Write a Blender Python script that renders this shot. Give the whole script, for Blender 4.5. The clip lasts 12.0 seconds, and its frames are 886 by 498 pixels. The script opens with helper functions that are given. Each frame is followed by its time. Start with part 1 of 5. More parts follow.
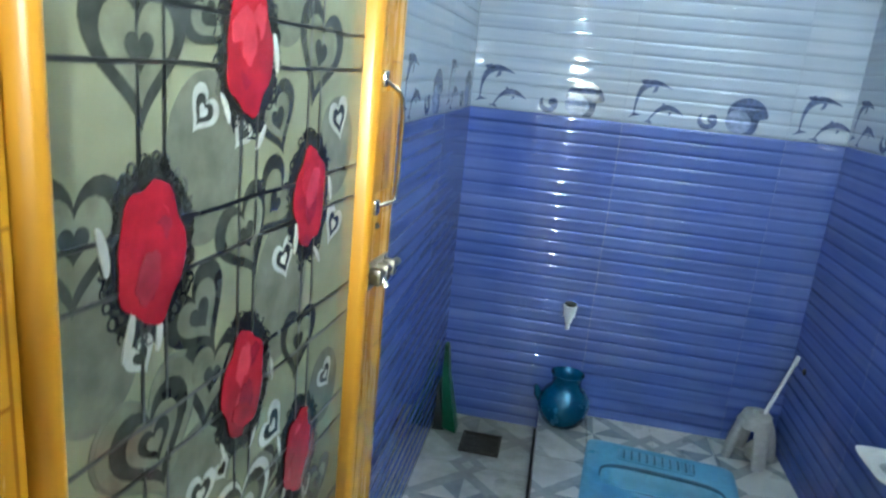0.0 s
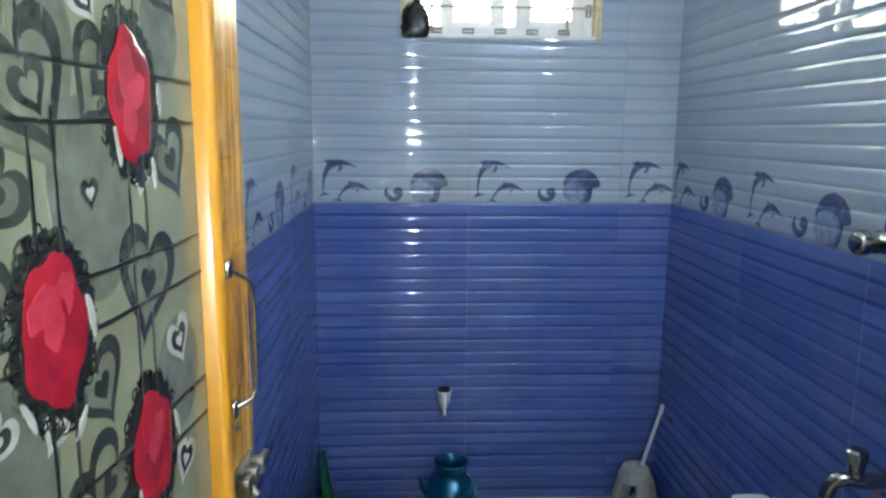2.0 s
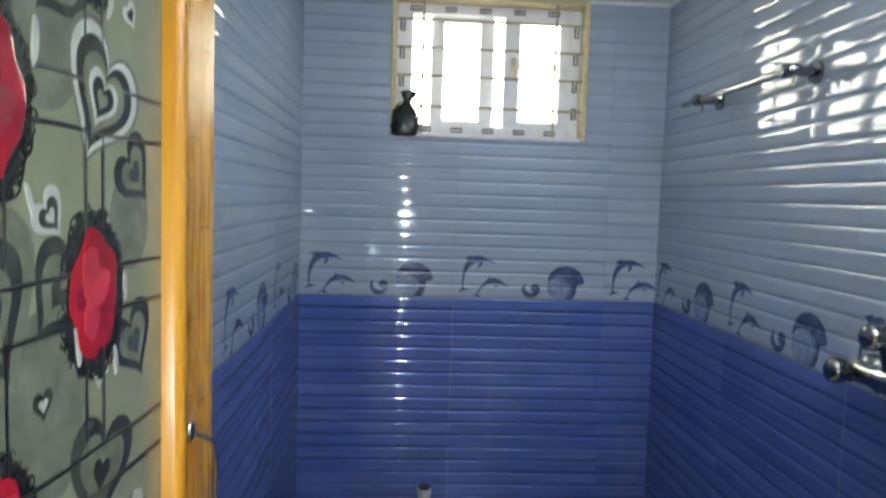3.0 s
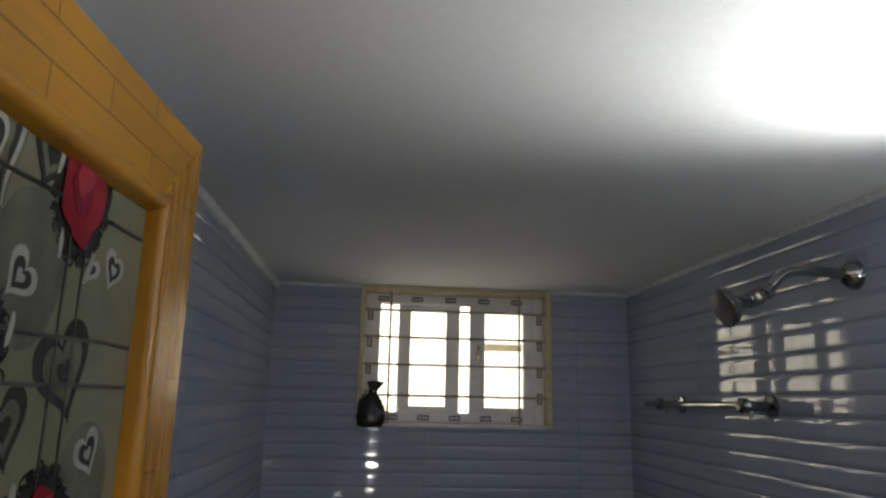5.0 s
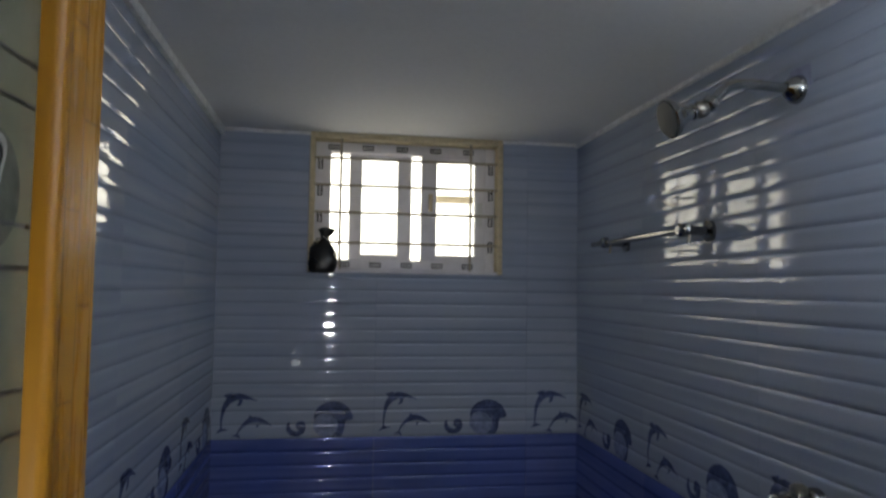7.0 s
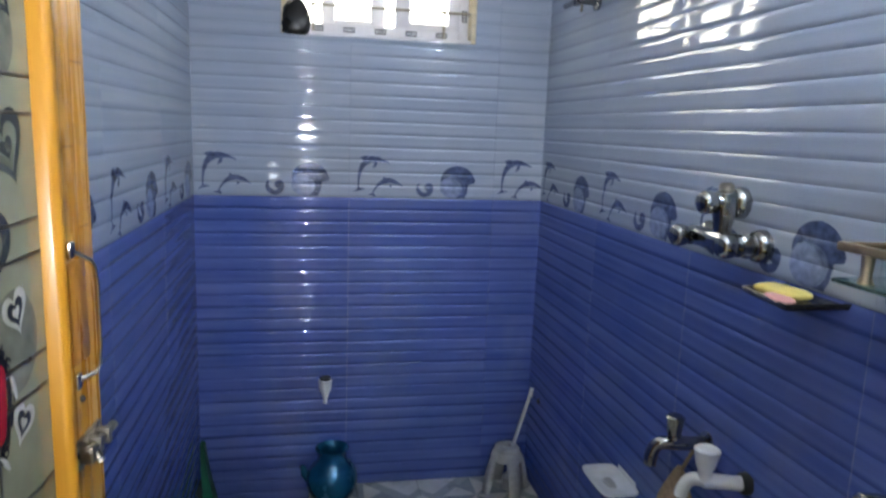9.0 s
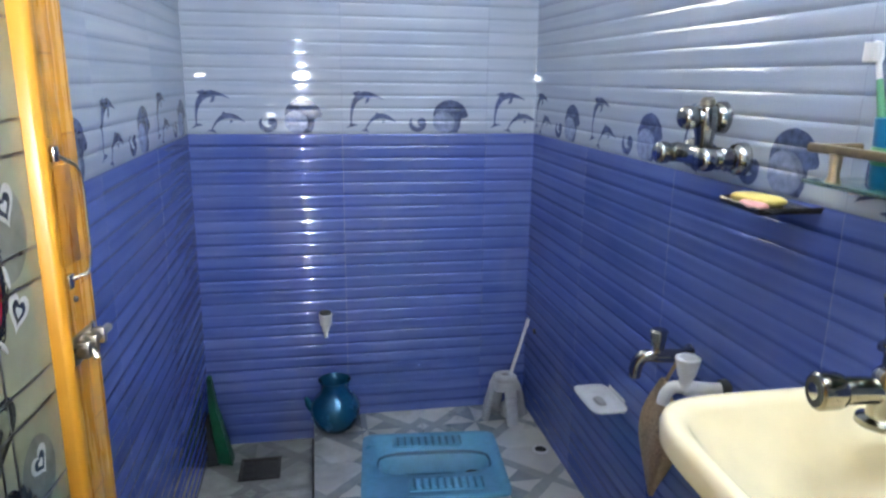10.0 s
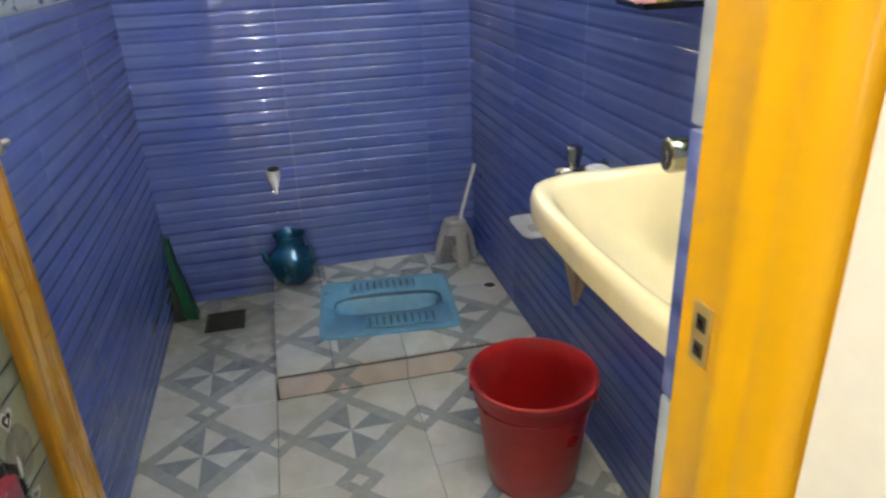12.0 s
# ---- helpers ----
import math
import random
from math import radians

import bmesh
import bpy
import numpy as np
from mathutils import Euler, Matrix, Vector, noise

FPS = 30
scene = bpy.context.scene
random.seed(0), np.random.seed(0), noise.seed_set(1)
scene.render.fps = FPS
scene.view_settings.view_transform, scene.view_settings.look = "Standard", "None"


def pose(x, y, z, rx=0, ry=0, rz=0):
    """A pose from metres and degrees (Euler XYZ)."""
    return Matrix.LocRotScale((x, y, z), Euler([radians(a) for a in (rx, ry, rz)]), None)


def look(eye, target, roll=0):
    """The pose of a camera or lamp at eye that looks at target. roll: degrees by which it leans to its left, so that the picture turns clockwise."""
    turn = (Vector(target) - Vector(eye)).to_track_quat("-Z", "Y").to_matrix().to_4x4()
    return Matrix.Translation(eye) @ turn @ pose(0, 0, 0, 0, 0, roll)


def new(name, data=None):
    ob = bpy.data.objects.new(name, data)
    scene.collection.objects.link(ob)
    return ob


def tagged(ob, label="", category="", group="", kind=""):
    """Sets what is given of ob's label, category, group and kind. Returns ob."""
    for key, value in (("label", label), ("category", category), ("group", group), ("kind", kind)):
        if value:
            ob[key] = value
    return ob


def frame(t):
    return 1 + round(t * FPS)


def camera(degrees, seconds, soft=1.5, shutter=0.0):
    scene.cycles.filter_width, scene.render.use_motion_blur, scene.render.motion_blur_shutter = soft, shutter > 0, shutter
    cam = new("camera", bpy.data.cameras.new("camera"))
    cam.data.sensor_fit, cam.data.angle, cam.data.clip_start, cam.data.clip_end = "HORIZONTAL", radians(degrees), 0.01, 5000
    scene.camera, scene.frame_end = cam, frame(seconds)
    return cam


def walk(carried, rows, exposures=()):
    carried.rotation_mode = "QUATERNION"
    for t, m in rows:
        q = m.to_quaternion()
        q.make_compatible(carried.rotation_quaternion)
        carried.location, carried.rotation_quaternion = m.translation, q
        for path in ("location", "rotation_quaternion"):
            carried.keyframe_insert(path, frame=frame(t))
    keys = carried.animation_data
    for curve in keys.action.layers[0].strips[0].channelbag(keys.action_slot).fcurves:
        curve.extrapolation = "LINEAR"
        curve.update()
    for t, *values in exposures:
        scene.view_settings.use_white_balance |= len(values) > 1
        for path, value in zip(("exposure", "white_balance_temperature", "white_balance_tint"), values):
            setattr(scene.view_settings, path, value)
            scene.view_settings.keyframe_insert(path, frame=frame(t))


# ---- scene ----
cam = camera(65.7, 12.0, soft=2.5, shutter=0.4)
PATH = [
    (0, (0.342, -2.36, 1.278), (0.031, -0.454, 0.759), 5.7),
    (0.5, (0.338, -2.331, 1.313), (0.039, -0.422, 0.797), 0.3),
    (1, (0.316, -2.327, 1.348), (0.091, -0.382, 0.938), 0.0),
    (1.5, (0.314, -2.304, 1.377), (0.226, -0.346, 0.979), -1.5),
    (2, (0.313, -2.274, 1.386), (0.412, -0.305, 1.048), 0.5),
    (2.5, (0.328, -2.273, 1.423), (0.425, -0.292, 1.168), 1.3),
    (4.5, (0.342, -2.27, 1.716), (0.537, -0.303, 2.024), 3.8),
    (5, (0.341, -2.293, 1.771), (0.523, -0.349, 2.198), 1.3),
    (5.5, (0.339, -2.294, 1.771), (0.512, -0.349, 2.205), 1.4),
    (6, (0.357, -2.273, 1.753), (0.651, -0.324, 2.092), 1.0),
    (6.5, (0.373, -2.265, 1.731), (0.687, -0.303, 1.956), -0.4),
    (6.7, (0.37, -2.262, 1.694), (0.683, -0.294, 1.874), 0.6),
    (8.5, (0.382, -2.347, 1.433), (0.695, -0.383, 1.227), 1.7),
    (9, (0.382, -2.373, 1.39), (0.76, -0.439, 1.048), 2.1),
    (9.5, (0.391, -2.405, 1.364), (0.776, -0.491, 0.931), 3.0),
    (10, (0.413, -2.421, 1.339), (0.772, -0.514, 0.857), 0.7),
    (10.5, (0.446, -2.441, 1.297), (0.739, -0.549, 0.72), -1.3),
    (11, (0.487, -2.457, 1.264), (0.702, -0.614, 0.518), -0.5),
    (11.5, (0.516, -2.493, 1.251), (0.768, -0.685, 0.435), -1.1),
    (12, (0.515, -2.533, 1.252), (0.902, -0.749, 0.433), -2.4),
]
walk(cam, [(t, look(eye, aim, roll)) for t, eye, aim, roll in PATH],
     exposures=[(0.0, 1.05, 5800, -10), (0.5, 1.0, 5650, -11), (1.0, 0.70, 5750, -9), (2.0, 0.42, 5850, -4), (2.7, 0.20, 6000, 0), (4.5, -1.6, 6700, 9),
                (5.5, -2.25, 7000, 10), (6.5, -2.0, 6500, 10), (8.5, -0.42, 6050, 9), (9.0, 0.2, 6000, 9), (9.5, 0.74, 6100, 9),
                (10.0, 0.92, 6050, 8), (10.5, 0.94, 6100, 8), (11.0, 1.0, 6200, 6), (11.5, 1.02, 6600, 4), (12.0, 0.88, 7700, 4)])

# ---------------------------------------------------------------- light
world = bpy.data.worlds.new("world")
world.use_nodes = True
scene.world = world
sky = world.node_tree.nodes.new("ShaderNodeTexSky")
sky.sky_type = 'NISHITA'
sky.sun_disc = False
sky.sun_elevation, sky.sun_rotation = radians(50), radians(140)
world.node_tree.links.new(sky.outputs[0], world.node_tree.nodes["Background"].inputs[0])
world.node_tree.nodes["Background"].inputs[1].default_value = 0.12

TORCH_W, JAMB_FILL_W, FAR_W, BULB_W, DOWN_W, DAY = 45.0, 16.5, 3.0, 70.0, 5.8, 13.5


def lamp(name, kind, energy, place, color, size):
    data = bpy.data.lights.new(name, kind)
    data.energy, data.color, data.shadow_soft_size = energy, color, size
    ob = new(name, data)
    ob.location = place
    return ob


def beam(name, energy, place, aim, color, size, cone, blend):
    """A lamp that shines in one direction."""
    ob = lamp(name, 'SPOT', energy, place, color, size)
    ob.data.spot_size, ob.data.spot_blend = radians(cone), blend
    ob.rotation_euler = (Vector(aim) - Vector(place)).to_track_quat('-Z', 'Y').to_euler()
    return ob


# the torch light in the doorway, the far lamp of the hall, and the shaded lamp over the washbasin that shines up
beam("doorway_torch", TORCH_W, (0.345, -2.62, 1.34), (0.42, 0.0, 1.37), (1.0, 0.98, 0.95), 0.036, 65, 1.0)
# added fill for the door jamb, which lies outside the torch's cone
lamp("hall_lamp", 'POINT', JAMB_FILL_W, (-0.10, -2.48, 1.60), (1.0, 0.96, 0.88), 0.090)
lamp("far_hall_lamp", 'POINT', FAR_W, (0.02, -3.60, 1.00), (0.95, 0.98, 1.0), 0.090)
beam("basin_lamp", BULB_W, (1.070, -1.740, 1.885), (0.790, -1.990, 2.685), (0.93, 0.97, 1.0), 0.018, 150, 0.55)
# added beam, set off from the lamp, to brighten the basin and floor
beam("basin_lamp_below", DOWN_W, (0.985, -1.790, 1.815), (0.920, -1.640, 0.0), (0.97, 0.98, 1.0), 0.110, 72, 1.0)

# ---------------------------------------------------------------- plan, in metres
W, H, L, ZB = 1.20, 2.141, 2.20, 1.15          # width, ceiling, length, bottom of the pale tiles
TW, TH, RIDGE = 0.510, 0.430, 0.043            # wall tile and the height of one ridge
FT = 0.405                                     # floor tile
WX0, WX1, WZ0, WZ1 = 0.297, 0.920, 1.688, 2.124  # window opening
DX0, DX1, DZ = 0.084, 0.738, 2.055             # door opening
PX, PY, PZ = 0.378, -0.740, 0.085              # raised floor round the toilet


# ---------------------------------------------------------------- materials
def node_mat(name):
    m = bpy.data.materials.new(name)
    m.use_nodes = True
    return m, m.node_tree, m.node_tree.nodes["Principled BSDF"]


def math_node(nt, op, a, b=None, c=None):
    n = nt.nodes.new("ShaderNodeMath")
    n.operation = op
    for k, v in enumerate((a, b, c)):
        if v is None:
            continue
        if isinstance(v, (int, float)):
            n.inputs[k].default_value = v
        else:
            nt.links.new(v, n.inputs[k])
    return n.outputs[0]


def mix_color(nt, fac, a, b, mode='MIX'):
    n = nt.nodes.new("ShaderNodeMix")
    n.data_type, n.blend_type = 'RGBA', mode
    for sock, v in ((n.inputs[0], fac), (n.inputs[6], a), (n.inputs[7], b)):
        if isinstance(v, (int, float)):
            sock.default_value = v
        elif isinstance(v, tuple):
            sock.default_value = (*v, 1)
        else:
            nt.links.new(v, sock)
    return n.outputs[2]


def noise_node(nt, scale, detail=4.0, stretch=(1, 1, 1), coords="Object", rough=0.55):
    tc = nt.nodes.new("ShaderNodeTexCoord")
    mp = nt.nodes.new("ShaderNodeMapping")
    mp.inputs["Scale"].default_value = stretch
    nt.links.new(tc.outputs[coords], mp.inputs[0])
    info = nt.nodes.new("ShaderNodeObjectInfo")
    off = nt.nodes.new("ShaderNodeVectorMath")
    off.operation = 'MULTIPLY_ADD'
    nt.links.new(info.outputs["Random"], off.inputs[0])
    off.inputs[1].default_value = (7.3, 3.1, 5.7)
    nt.links.new(mp.outputs[0], off.inputs[2])
    n = nt.nodes.new("ShaderNodeTexNoise")
    n.inputs["Scale"].default_value, n.inputs["Detail"].default_value = scale, detail
    n.inputs["Roughness"].default_value = rough
    nt.links.new(off.outputs[0], n.inputs["Vector"])
    return n.outputs[0]


def ramp(nt, fac, lo, hi, a=0.0, b=1.0):
    n = nt.nodes.new("ShaderNodeMapRange")
    nt.links.new(fac, n.inputs[0])
    for k, v in enumerate((lo, hi, a, b)):
        n.inputs[1 + k].default_value = v
    return n.outputs[0]


def bump(nt, bsdf, height, strength, distance=0.001):
    n = nt.nodes.new("ShaderNodeBump")
    n.inputs["Strength"].default_value, n.inputs["Distance"].default_value = strength, distance
    nt.links.new(height, n.inputs["Height"])
    nt.links.new(n.outputs[0], bsdf.inputs["Normal"])


def surface(name, color, rough=0.4, metal=0.0, vary=0.15, dirt=(0.25, 0.22, 0.18), stain=0.15, grain=60, blotch=5,
            relief=0.15, coat=0.0, stretch=(1, 1, 1), coords="Object"):
    """A plain material with fine grain, larger stains, uneven gloss and a little relief."""
    m, nt, b = node_mat(name)
    fine = noise_node(nt, grain, 5, stretch, coords)
    wide = noise_node(nt, blotch, 4, stretch, coords)
    dark = tuple(c * (1 - vary) for c in color)
    lite = tuple(min(1, c * (1 + vary)) for c in color)
    col = mix_color(nt, ramp(nt, fine, 0.3, 0.7), dark, lite)
    col = mix_color(nt, ramp(nt, wide, 0.55, 0.8, 0, stain), col, dirt)
    nt.links.new(col, b.inputs["Base Color"])
    nt.links.new(ramp(nt, wide, 0.3, 0.75, rough * 0.8, min(1, rough * 1.3)), b.inputs["Roughness"])
    b.inputs["Metallic"].default_value = metal
    b.inputs["Coat Weight"].default_value = coat
    b.inputs["Coat Roughness"].default_value = 0.08
    if relief:
        bump(nt, b, fine, relief)
    return m


def wall_tile_mat(name, dark, lite, streak, amount, band):
    """Glazed ridged tile: printed streaks along the ridges, ridge shading put into the colour, faint cloudiness, each
    tile a shade of its own.
    """
    m, nt, b = node_mat(name)
    lines = noise_node(nt, 1.0, 3, (1.1, 1.1, 30), "Object", 0.55)
    cloud = noise_node(nt, 3.0, 4)
    grime = noise_node(nt, 6.0, 6, (1, 1, 0.35))
    col = mix_color(nt, ramp(nt, lines, 0.25, 0.72), dark, lite)
    col = mix_color(nt, ramp(nt, cloud, 0.35, 0.75, 0, amount), col, streak)
    # ridge shading painted into the colour: a soft darker band along the lower part of every ridge, stronger on some
    # than on others
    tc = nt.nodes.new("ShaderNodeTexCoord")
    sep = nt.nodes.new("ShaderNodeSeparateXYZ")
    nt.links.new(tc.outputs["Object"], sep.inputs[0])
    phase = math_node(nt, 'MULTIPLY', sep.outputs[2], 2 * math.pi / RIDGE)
    ridge_shade = ramp(nt, math_node(nt, 'COSINE', math_node(nt, 'SUBTRACT', phase, 0.5)), 0.25, 1.0)
    ridge_shade = math_node(nt, 'MULTIPLY', ridge_shade, ramp(nt, noise_node(nt, 1.0, 2, (0.8, 0.8, 9)), 0.35, 0.65, band * 0.25, band))
    col = mix_color(nt, ridge_shade, col, tuple(c * 0.72 for c in dark))
    info = nt.nodes.new("ShaderNodeObjectInfo")
    col = mix_color(nt, ramp(nt, info.outputs["Random"], 0, 1, 0.0, 0.14), col, dark)
    col = mix_color(nt, ramp(nt, grime, 0.6, 0.85, 0, 0.16), col, (0.34, 0.35, 0.36))
    nt.links.new(col, b.inputs["Base Color"])
    nt.links.new(ramp(nt, grime, 0.35, 0.8, 0.02, 0.06), b.inputs["Roughness"])
    b.inputs["IOR"].default_value = 1.62
    bump(nt, b, noise_node(nt, 30, 2, (0.25, 0.25, 1)), 0.05, 0.0006)
    return m


def floor_tile_mat(name, pale=(0.58, 0.59, 0.56), light=(0.73, 0.73, 0.70), up=1):
    """Cream ceramic with a grey lattice: a pinwheel star in a diamond and small squares half-way along the edges."""
    m, nt, b = node_mat(name)
    tc = nt.nodes.new("ShaderNodeTexCoord")
    sep = nt.nodes.new("ShaderNodeSeparateXYZ")
    nt.links.new(tc.outputs["Object"], sep.inputs[0])
    u = math_node(nt, 'DIVIDE', sep.outputs[0], FT / 2)
    v = math_node(nt, 'DIVIDE', sep.outputs[up], FT / 2)
    wob = ramp(nt, noise_node(nt, 40, 3), 0.3, 0.7, -0.012, 0.012)
    au, av = math_node(nt, 'ABSOLUTE', u), math_node(nt, 'ABSOLUTE', v)
    d = math_node(nt, 'ADD', math_node(nt, 'ADD', au, av), wob)
    band = math_node(nt, 'MULTIPLY', math_node(nt, 'GREATER_THAN', d, 0.62), math_node(nt, 'LESS_THAN', d, 0.88))
    eu = math_node(nt, 'ADD', math_node(nt, 'SUBTRACT', 1.0, au), av)
    ev = math_node(nt, 'ADD', math_node(nt, 'SUBTRACT', 1.0, av), au)
    e = math_node(nt, 'ADD', math_node(nt, 'MINIMUM', eu, ev), wob)
    knot = math_node(nt, 'LESS_THAN', e, 0.33)
    gap = math_node(nt, 'LESS_THAN', e, 0.12)
    grey = math_node(nt, 'MAXIMUM', band, knot)
    big = math_node(nt, 'LESS_THAN', d, 0.62)
    turn = math_node(nt, 'MULTIPLY', math_node(nt, 'MULTIPLY', u, v), math_node(nt, 'SUBTRACT', au, av))
    blade = math_node(nt, 'MULTIPLY', big, math_node(nt, 'GREATER_THAN', turn, 0.0))
    cream = mix_color(nt, ramp(nt, noise_node(nt, 9, 5), 0.3, 0.7), pale, light)
    cloud = mix_color(nt, ramp(nt, noise_node(nt, 45, 5), 0.3, 0.7), (0.30, 0.33, 0.35), (0.40, 0.42, 0.43))
    dark = mix_color(nt, ramp(nt, noise_node(nt, 45, 5), 0.3, 0.7), (0.20, 0.24, 0.28), (0.29, 0.33, 0.37))
    col = mix_color(nt, grey, cream, cloud)
    col = mix_color(nt, gap, col, cream)
    col = mix_color(nt, blade, col, dark)
    soil = noise_node(nt, 3.2, 6)
    col = mix_color(nt, ramp(nt, soil, 0.45, 0.8, 0, 0.45), col, (0.30, 0.28, 0.21))
    # damp grime spreading from the floor drain
    geo = nt.nodes.new("ShaderNodeNewGeometry")
    away = nt.nodes.new("ShaderNodeVectorMath")
    away.operation = 'DISTANCE'
    nt.links.new(geo.outputs["Position"], away.inputs[0])
    away.inputs[1].default_value = (0.20, -0.16, 0.0)
    reach = math_node(nt, 'ADD', away.outputs["Value"], ramp(nt, noise_node(nt, 14, 5), 0.3, 0.7, -0.10, 0.10))
    col = mix_color(nt, ramp(nt, reach, 0.10, 0.48, 0.72, 0.0), col, (0.13, 0.125, 0.095))
    nt.links.new(col, b.inputs["Base Color"])
    nt.links.new(ramp(nt, soil, 0.3, 0.8, 0.20, 0.5), b.inputs["Roughness"])
    bump(nt, b, noise_node(nt, 25, 4), 0.08)
    return m


def wood_mat(name, dark, mid, lite, rough, coords="Object", blocks=True, level=False, coat=0.18):
    """Varnished finger-jointed timber and the butt joints of its blocks; the grain runs upright, or level along x."""
    m, nt, b = node_mat(name)
    grain = noise_node(nt, 9, 7, (0.7, 9, 9) if level else (9, 9, 0.7), coords, 0.6)
    fine = noise_node(nt, 60, 4, (0.6, 6, 6) if level else (6, 6, 0.6), coords)
    cloud = noise_node(nt, 7, 3, (1, 1, 1), coords)
    col = mix_color(nt, ramp(nt, grain, 0.25, 0.75), mid, lite)
    col = mix_color(nt, ramp(nt, cloud, 0.45, 0.8, 0, 0.30), col, dark)
    col = mix_color(nt, ramp(nt, fine, 0.55, 0.8, 0, 0.14 if blocks else 0.08), col, dark)
    if blocks:
        tc = nt.nodes.new("ShaderNodeTexCoord")
        sep = nt.nodes.new("ShaderNodeSeparateXYZ")
        nt.links.new(tc.outputs[coords], sep.inputs[0])
        join = nt.nodes.new("ShaderNodeCombineXYZ")
        nt.links.new(sep.outputs[0 if level else 2], join.inputs[0])
        nt.links.new(sep.outputs[2 if level else 0], join.inputs[1])
        br = nt.nodes.new("ShaderNodeTexBrick")
        nt.links.new(join.outputs[0], br.inputs["Vector"])
        for key, v in (("Scale", 1.0), ("Mortar Size", 0.0015), ("Brick Width", 0.17), ("Row Height", 0.030), ("Mortar Smooth", 0.5)):
            br.inputs[key].default_value = v
        br.inputs["Color1"].default_value = (0.82, 0.78, 0.73, 1)
        br.inputs["Color2"].default_value = (1, 1, 1, 1)
        br.inputs["Mortar"].default_value = (0.36, 0.26, 0.18, 1)
        col = mix_color(nt, 0.75, col, br.outputs["Color"], 'MULTIPLY')
    nt.links.new(col, b.inputs["Base Color"])
    nt.links.new(ramp(nt, grain, 0.3, 0.7, rough * 0.8, rough * 1.3), b.inputs["Roughness"])
    b.inputs["Coat Weight"].default_value = coat
    b.inputs["Coat Roughness"].default_value = 0.05
    bump(nt, b, fine, 0.012)
    return m


def clear_mat(name, color, rough, transmission=1.0, ior=1.45):
    m, nt, b = node_mat(name)
    n = noise_node(nt, 30, 4)
    nt.links.new(mix_color(nt, ramp(nt, n, 0.3, 0.7), tuple(c * 0.85 for c in color), color), b.inputs["Base Color"])
    b.inputs["Roughness"].default_value = rough
    b.inputs["Transmission Weight"].default_value = transmission
    b.inputs["IOR"].default_value = ior
    bump(nt, b, n, 0.05)
    return m


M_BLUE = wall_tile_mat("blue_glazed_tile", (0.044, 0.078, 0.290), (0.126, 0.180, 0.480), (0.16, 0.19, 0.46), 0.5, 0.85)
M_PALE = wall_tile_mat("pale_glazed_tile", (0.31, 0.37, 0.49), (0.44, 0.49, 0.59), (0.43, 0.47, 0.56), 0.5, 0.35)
M_PRINT = surface("navy_print", (0.075, 0.100, 0.200), 0.16, 0, 0.45, (0.20, 0.24, 0.42), 0.5, 70, 26, 0)
M_PRINT2 = surface("navy_print_pale", (0.24, 0.29, 0.45), 0.16, 0, 0.3, (0.3, 0.34, 0.5), 0.4, 70, 26, 0)
M_GROUT = surface("grout", (0.25, 0.28, 0.40), 0.8, 0, 0.2, (0.2, 0.2, 0.2), 0.4)
M_FLOORGROUT = surface("floor_grout", (0.055, 0.050, 0.040), 0.85, 0, 0.3, (0.05, 0.05, 0.04), 0.5)
M_FTILE = floor_tile_mat("patterned_floor_tile")
M_RISER = floor_tile_mat("pinkish_riser_tile", (0.58, 0.49, 0.44), (0.71, 0.62, 0.57), 2)
M_PLASTER = surface("white_plaster", (0.79, 0.80, 0.80), 0.85, 0, 0.025, (0.60, 0.60, 0.60), 0.22, 70, 3, 0.04)
M_HALL = surface("cream_hall_paint", (0.72, 0.69, 0.60), 0.8, 0, 0.06, (0.5, 0.48, 0.42), 0.2, 90, 3, 0.3)
M_CREAMREVEAL = surface("yellowed_plaster", (0.70, 0.60, 0.39), 0.8, 0, 0.12, (0.4, 0.32, 0.2), 0.35, 70, 9, 0.4)
M_CORNICE = surface("dirty_white_cornice", (0.78, 0.79, 0.78), 0.7, 0, 0.15, (0.3, 0.3, 0.3), 0.4, 60, 8, 0.4)
M_WOOD = wood_mat("varnished_timber", (0.22, 0.085, 0.008), (0.45, 0.205, 0.014), (0.58, 0.290, 0.022), 0.26)
M_WOODX = wood_mat("varnished_timber_level", (0.22, 0.085, 0.008), (0.45, 0.205, 0.014), (0.58, 0.290, 0.022), 0.34, level=True, coat=0.08)
M_BEAD = wood_mat("golden_bead", (0.29, 0.118, 0.008), (0.43, 0.190, 0.011), (0.52, 0.248, 0.015), 0.36, "Object", False, coat=0.12)
M_JAMB = wood_mat("golden_varnished_jamb", (0.58, 0.275, 0.008), (0.70, 0.355, 0.010), (0.76, 0.415, 0.014), 0.36, "Object", False, coat=0.2)
M_FILM = clear_mat("olive_film_glass", (0.235, 0.240, 0.160), 0.04, 0.10, 1.6)
M_RED = surface("red_print", (0.250, 0.010, 0.020), 0.10, 0, 0.30, (0.16, 0.008, 0.020), 0.7, 30, 26, 0.1)
M_LACE = surface("black_lace_print", (0.012, 0.013, 0.012), 0.25, 0, 0.3, (0.06, 0.06, 0.05), 0.3)
M_LEAD = surface("black_lead_line", (0.010, 0.011, 0.010), 0.3, 0, 0.2)
M_HGREY = surface("grey_heart_print", (0.052, 0.056, 0.048), 0.10, 0.3, 0.35, (0.085, 0.090, 0.070), 0.6, 40, 14, 0)
M_HMID = surface("pale_grey_heart_print", (0.165, 0.170, 0.122), 0.10, 0.2, 0.25, (0.075, 0.080, 0.062), 0.5, 40, 14, 0)
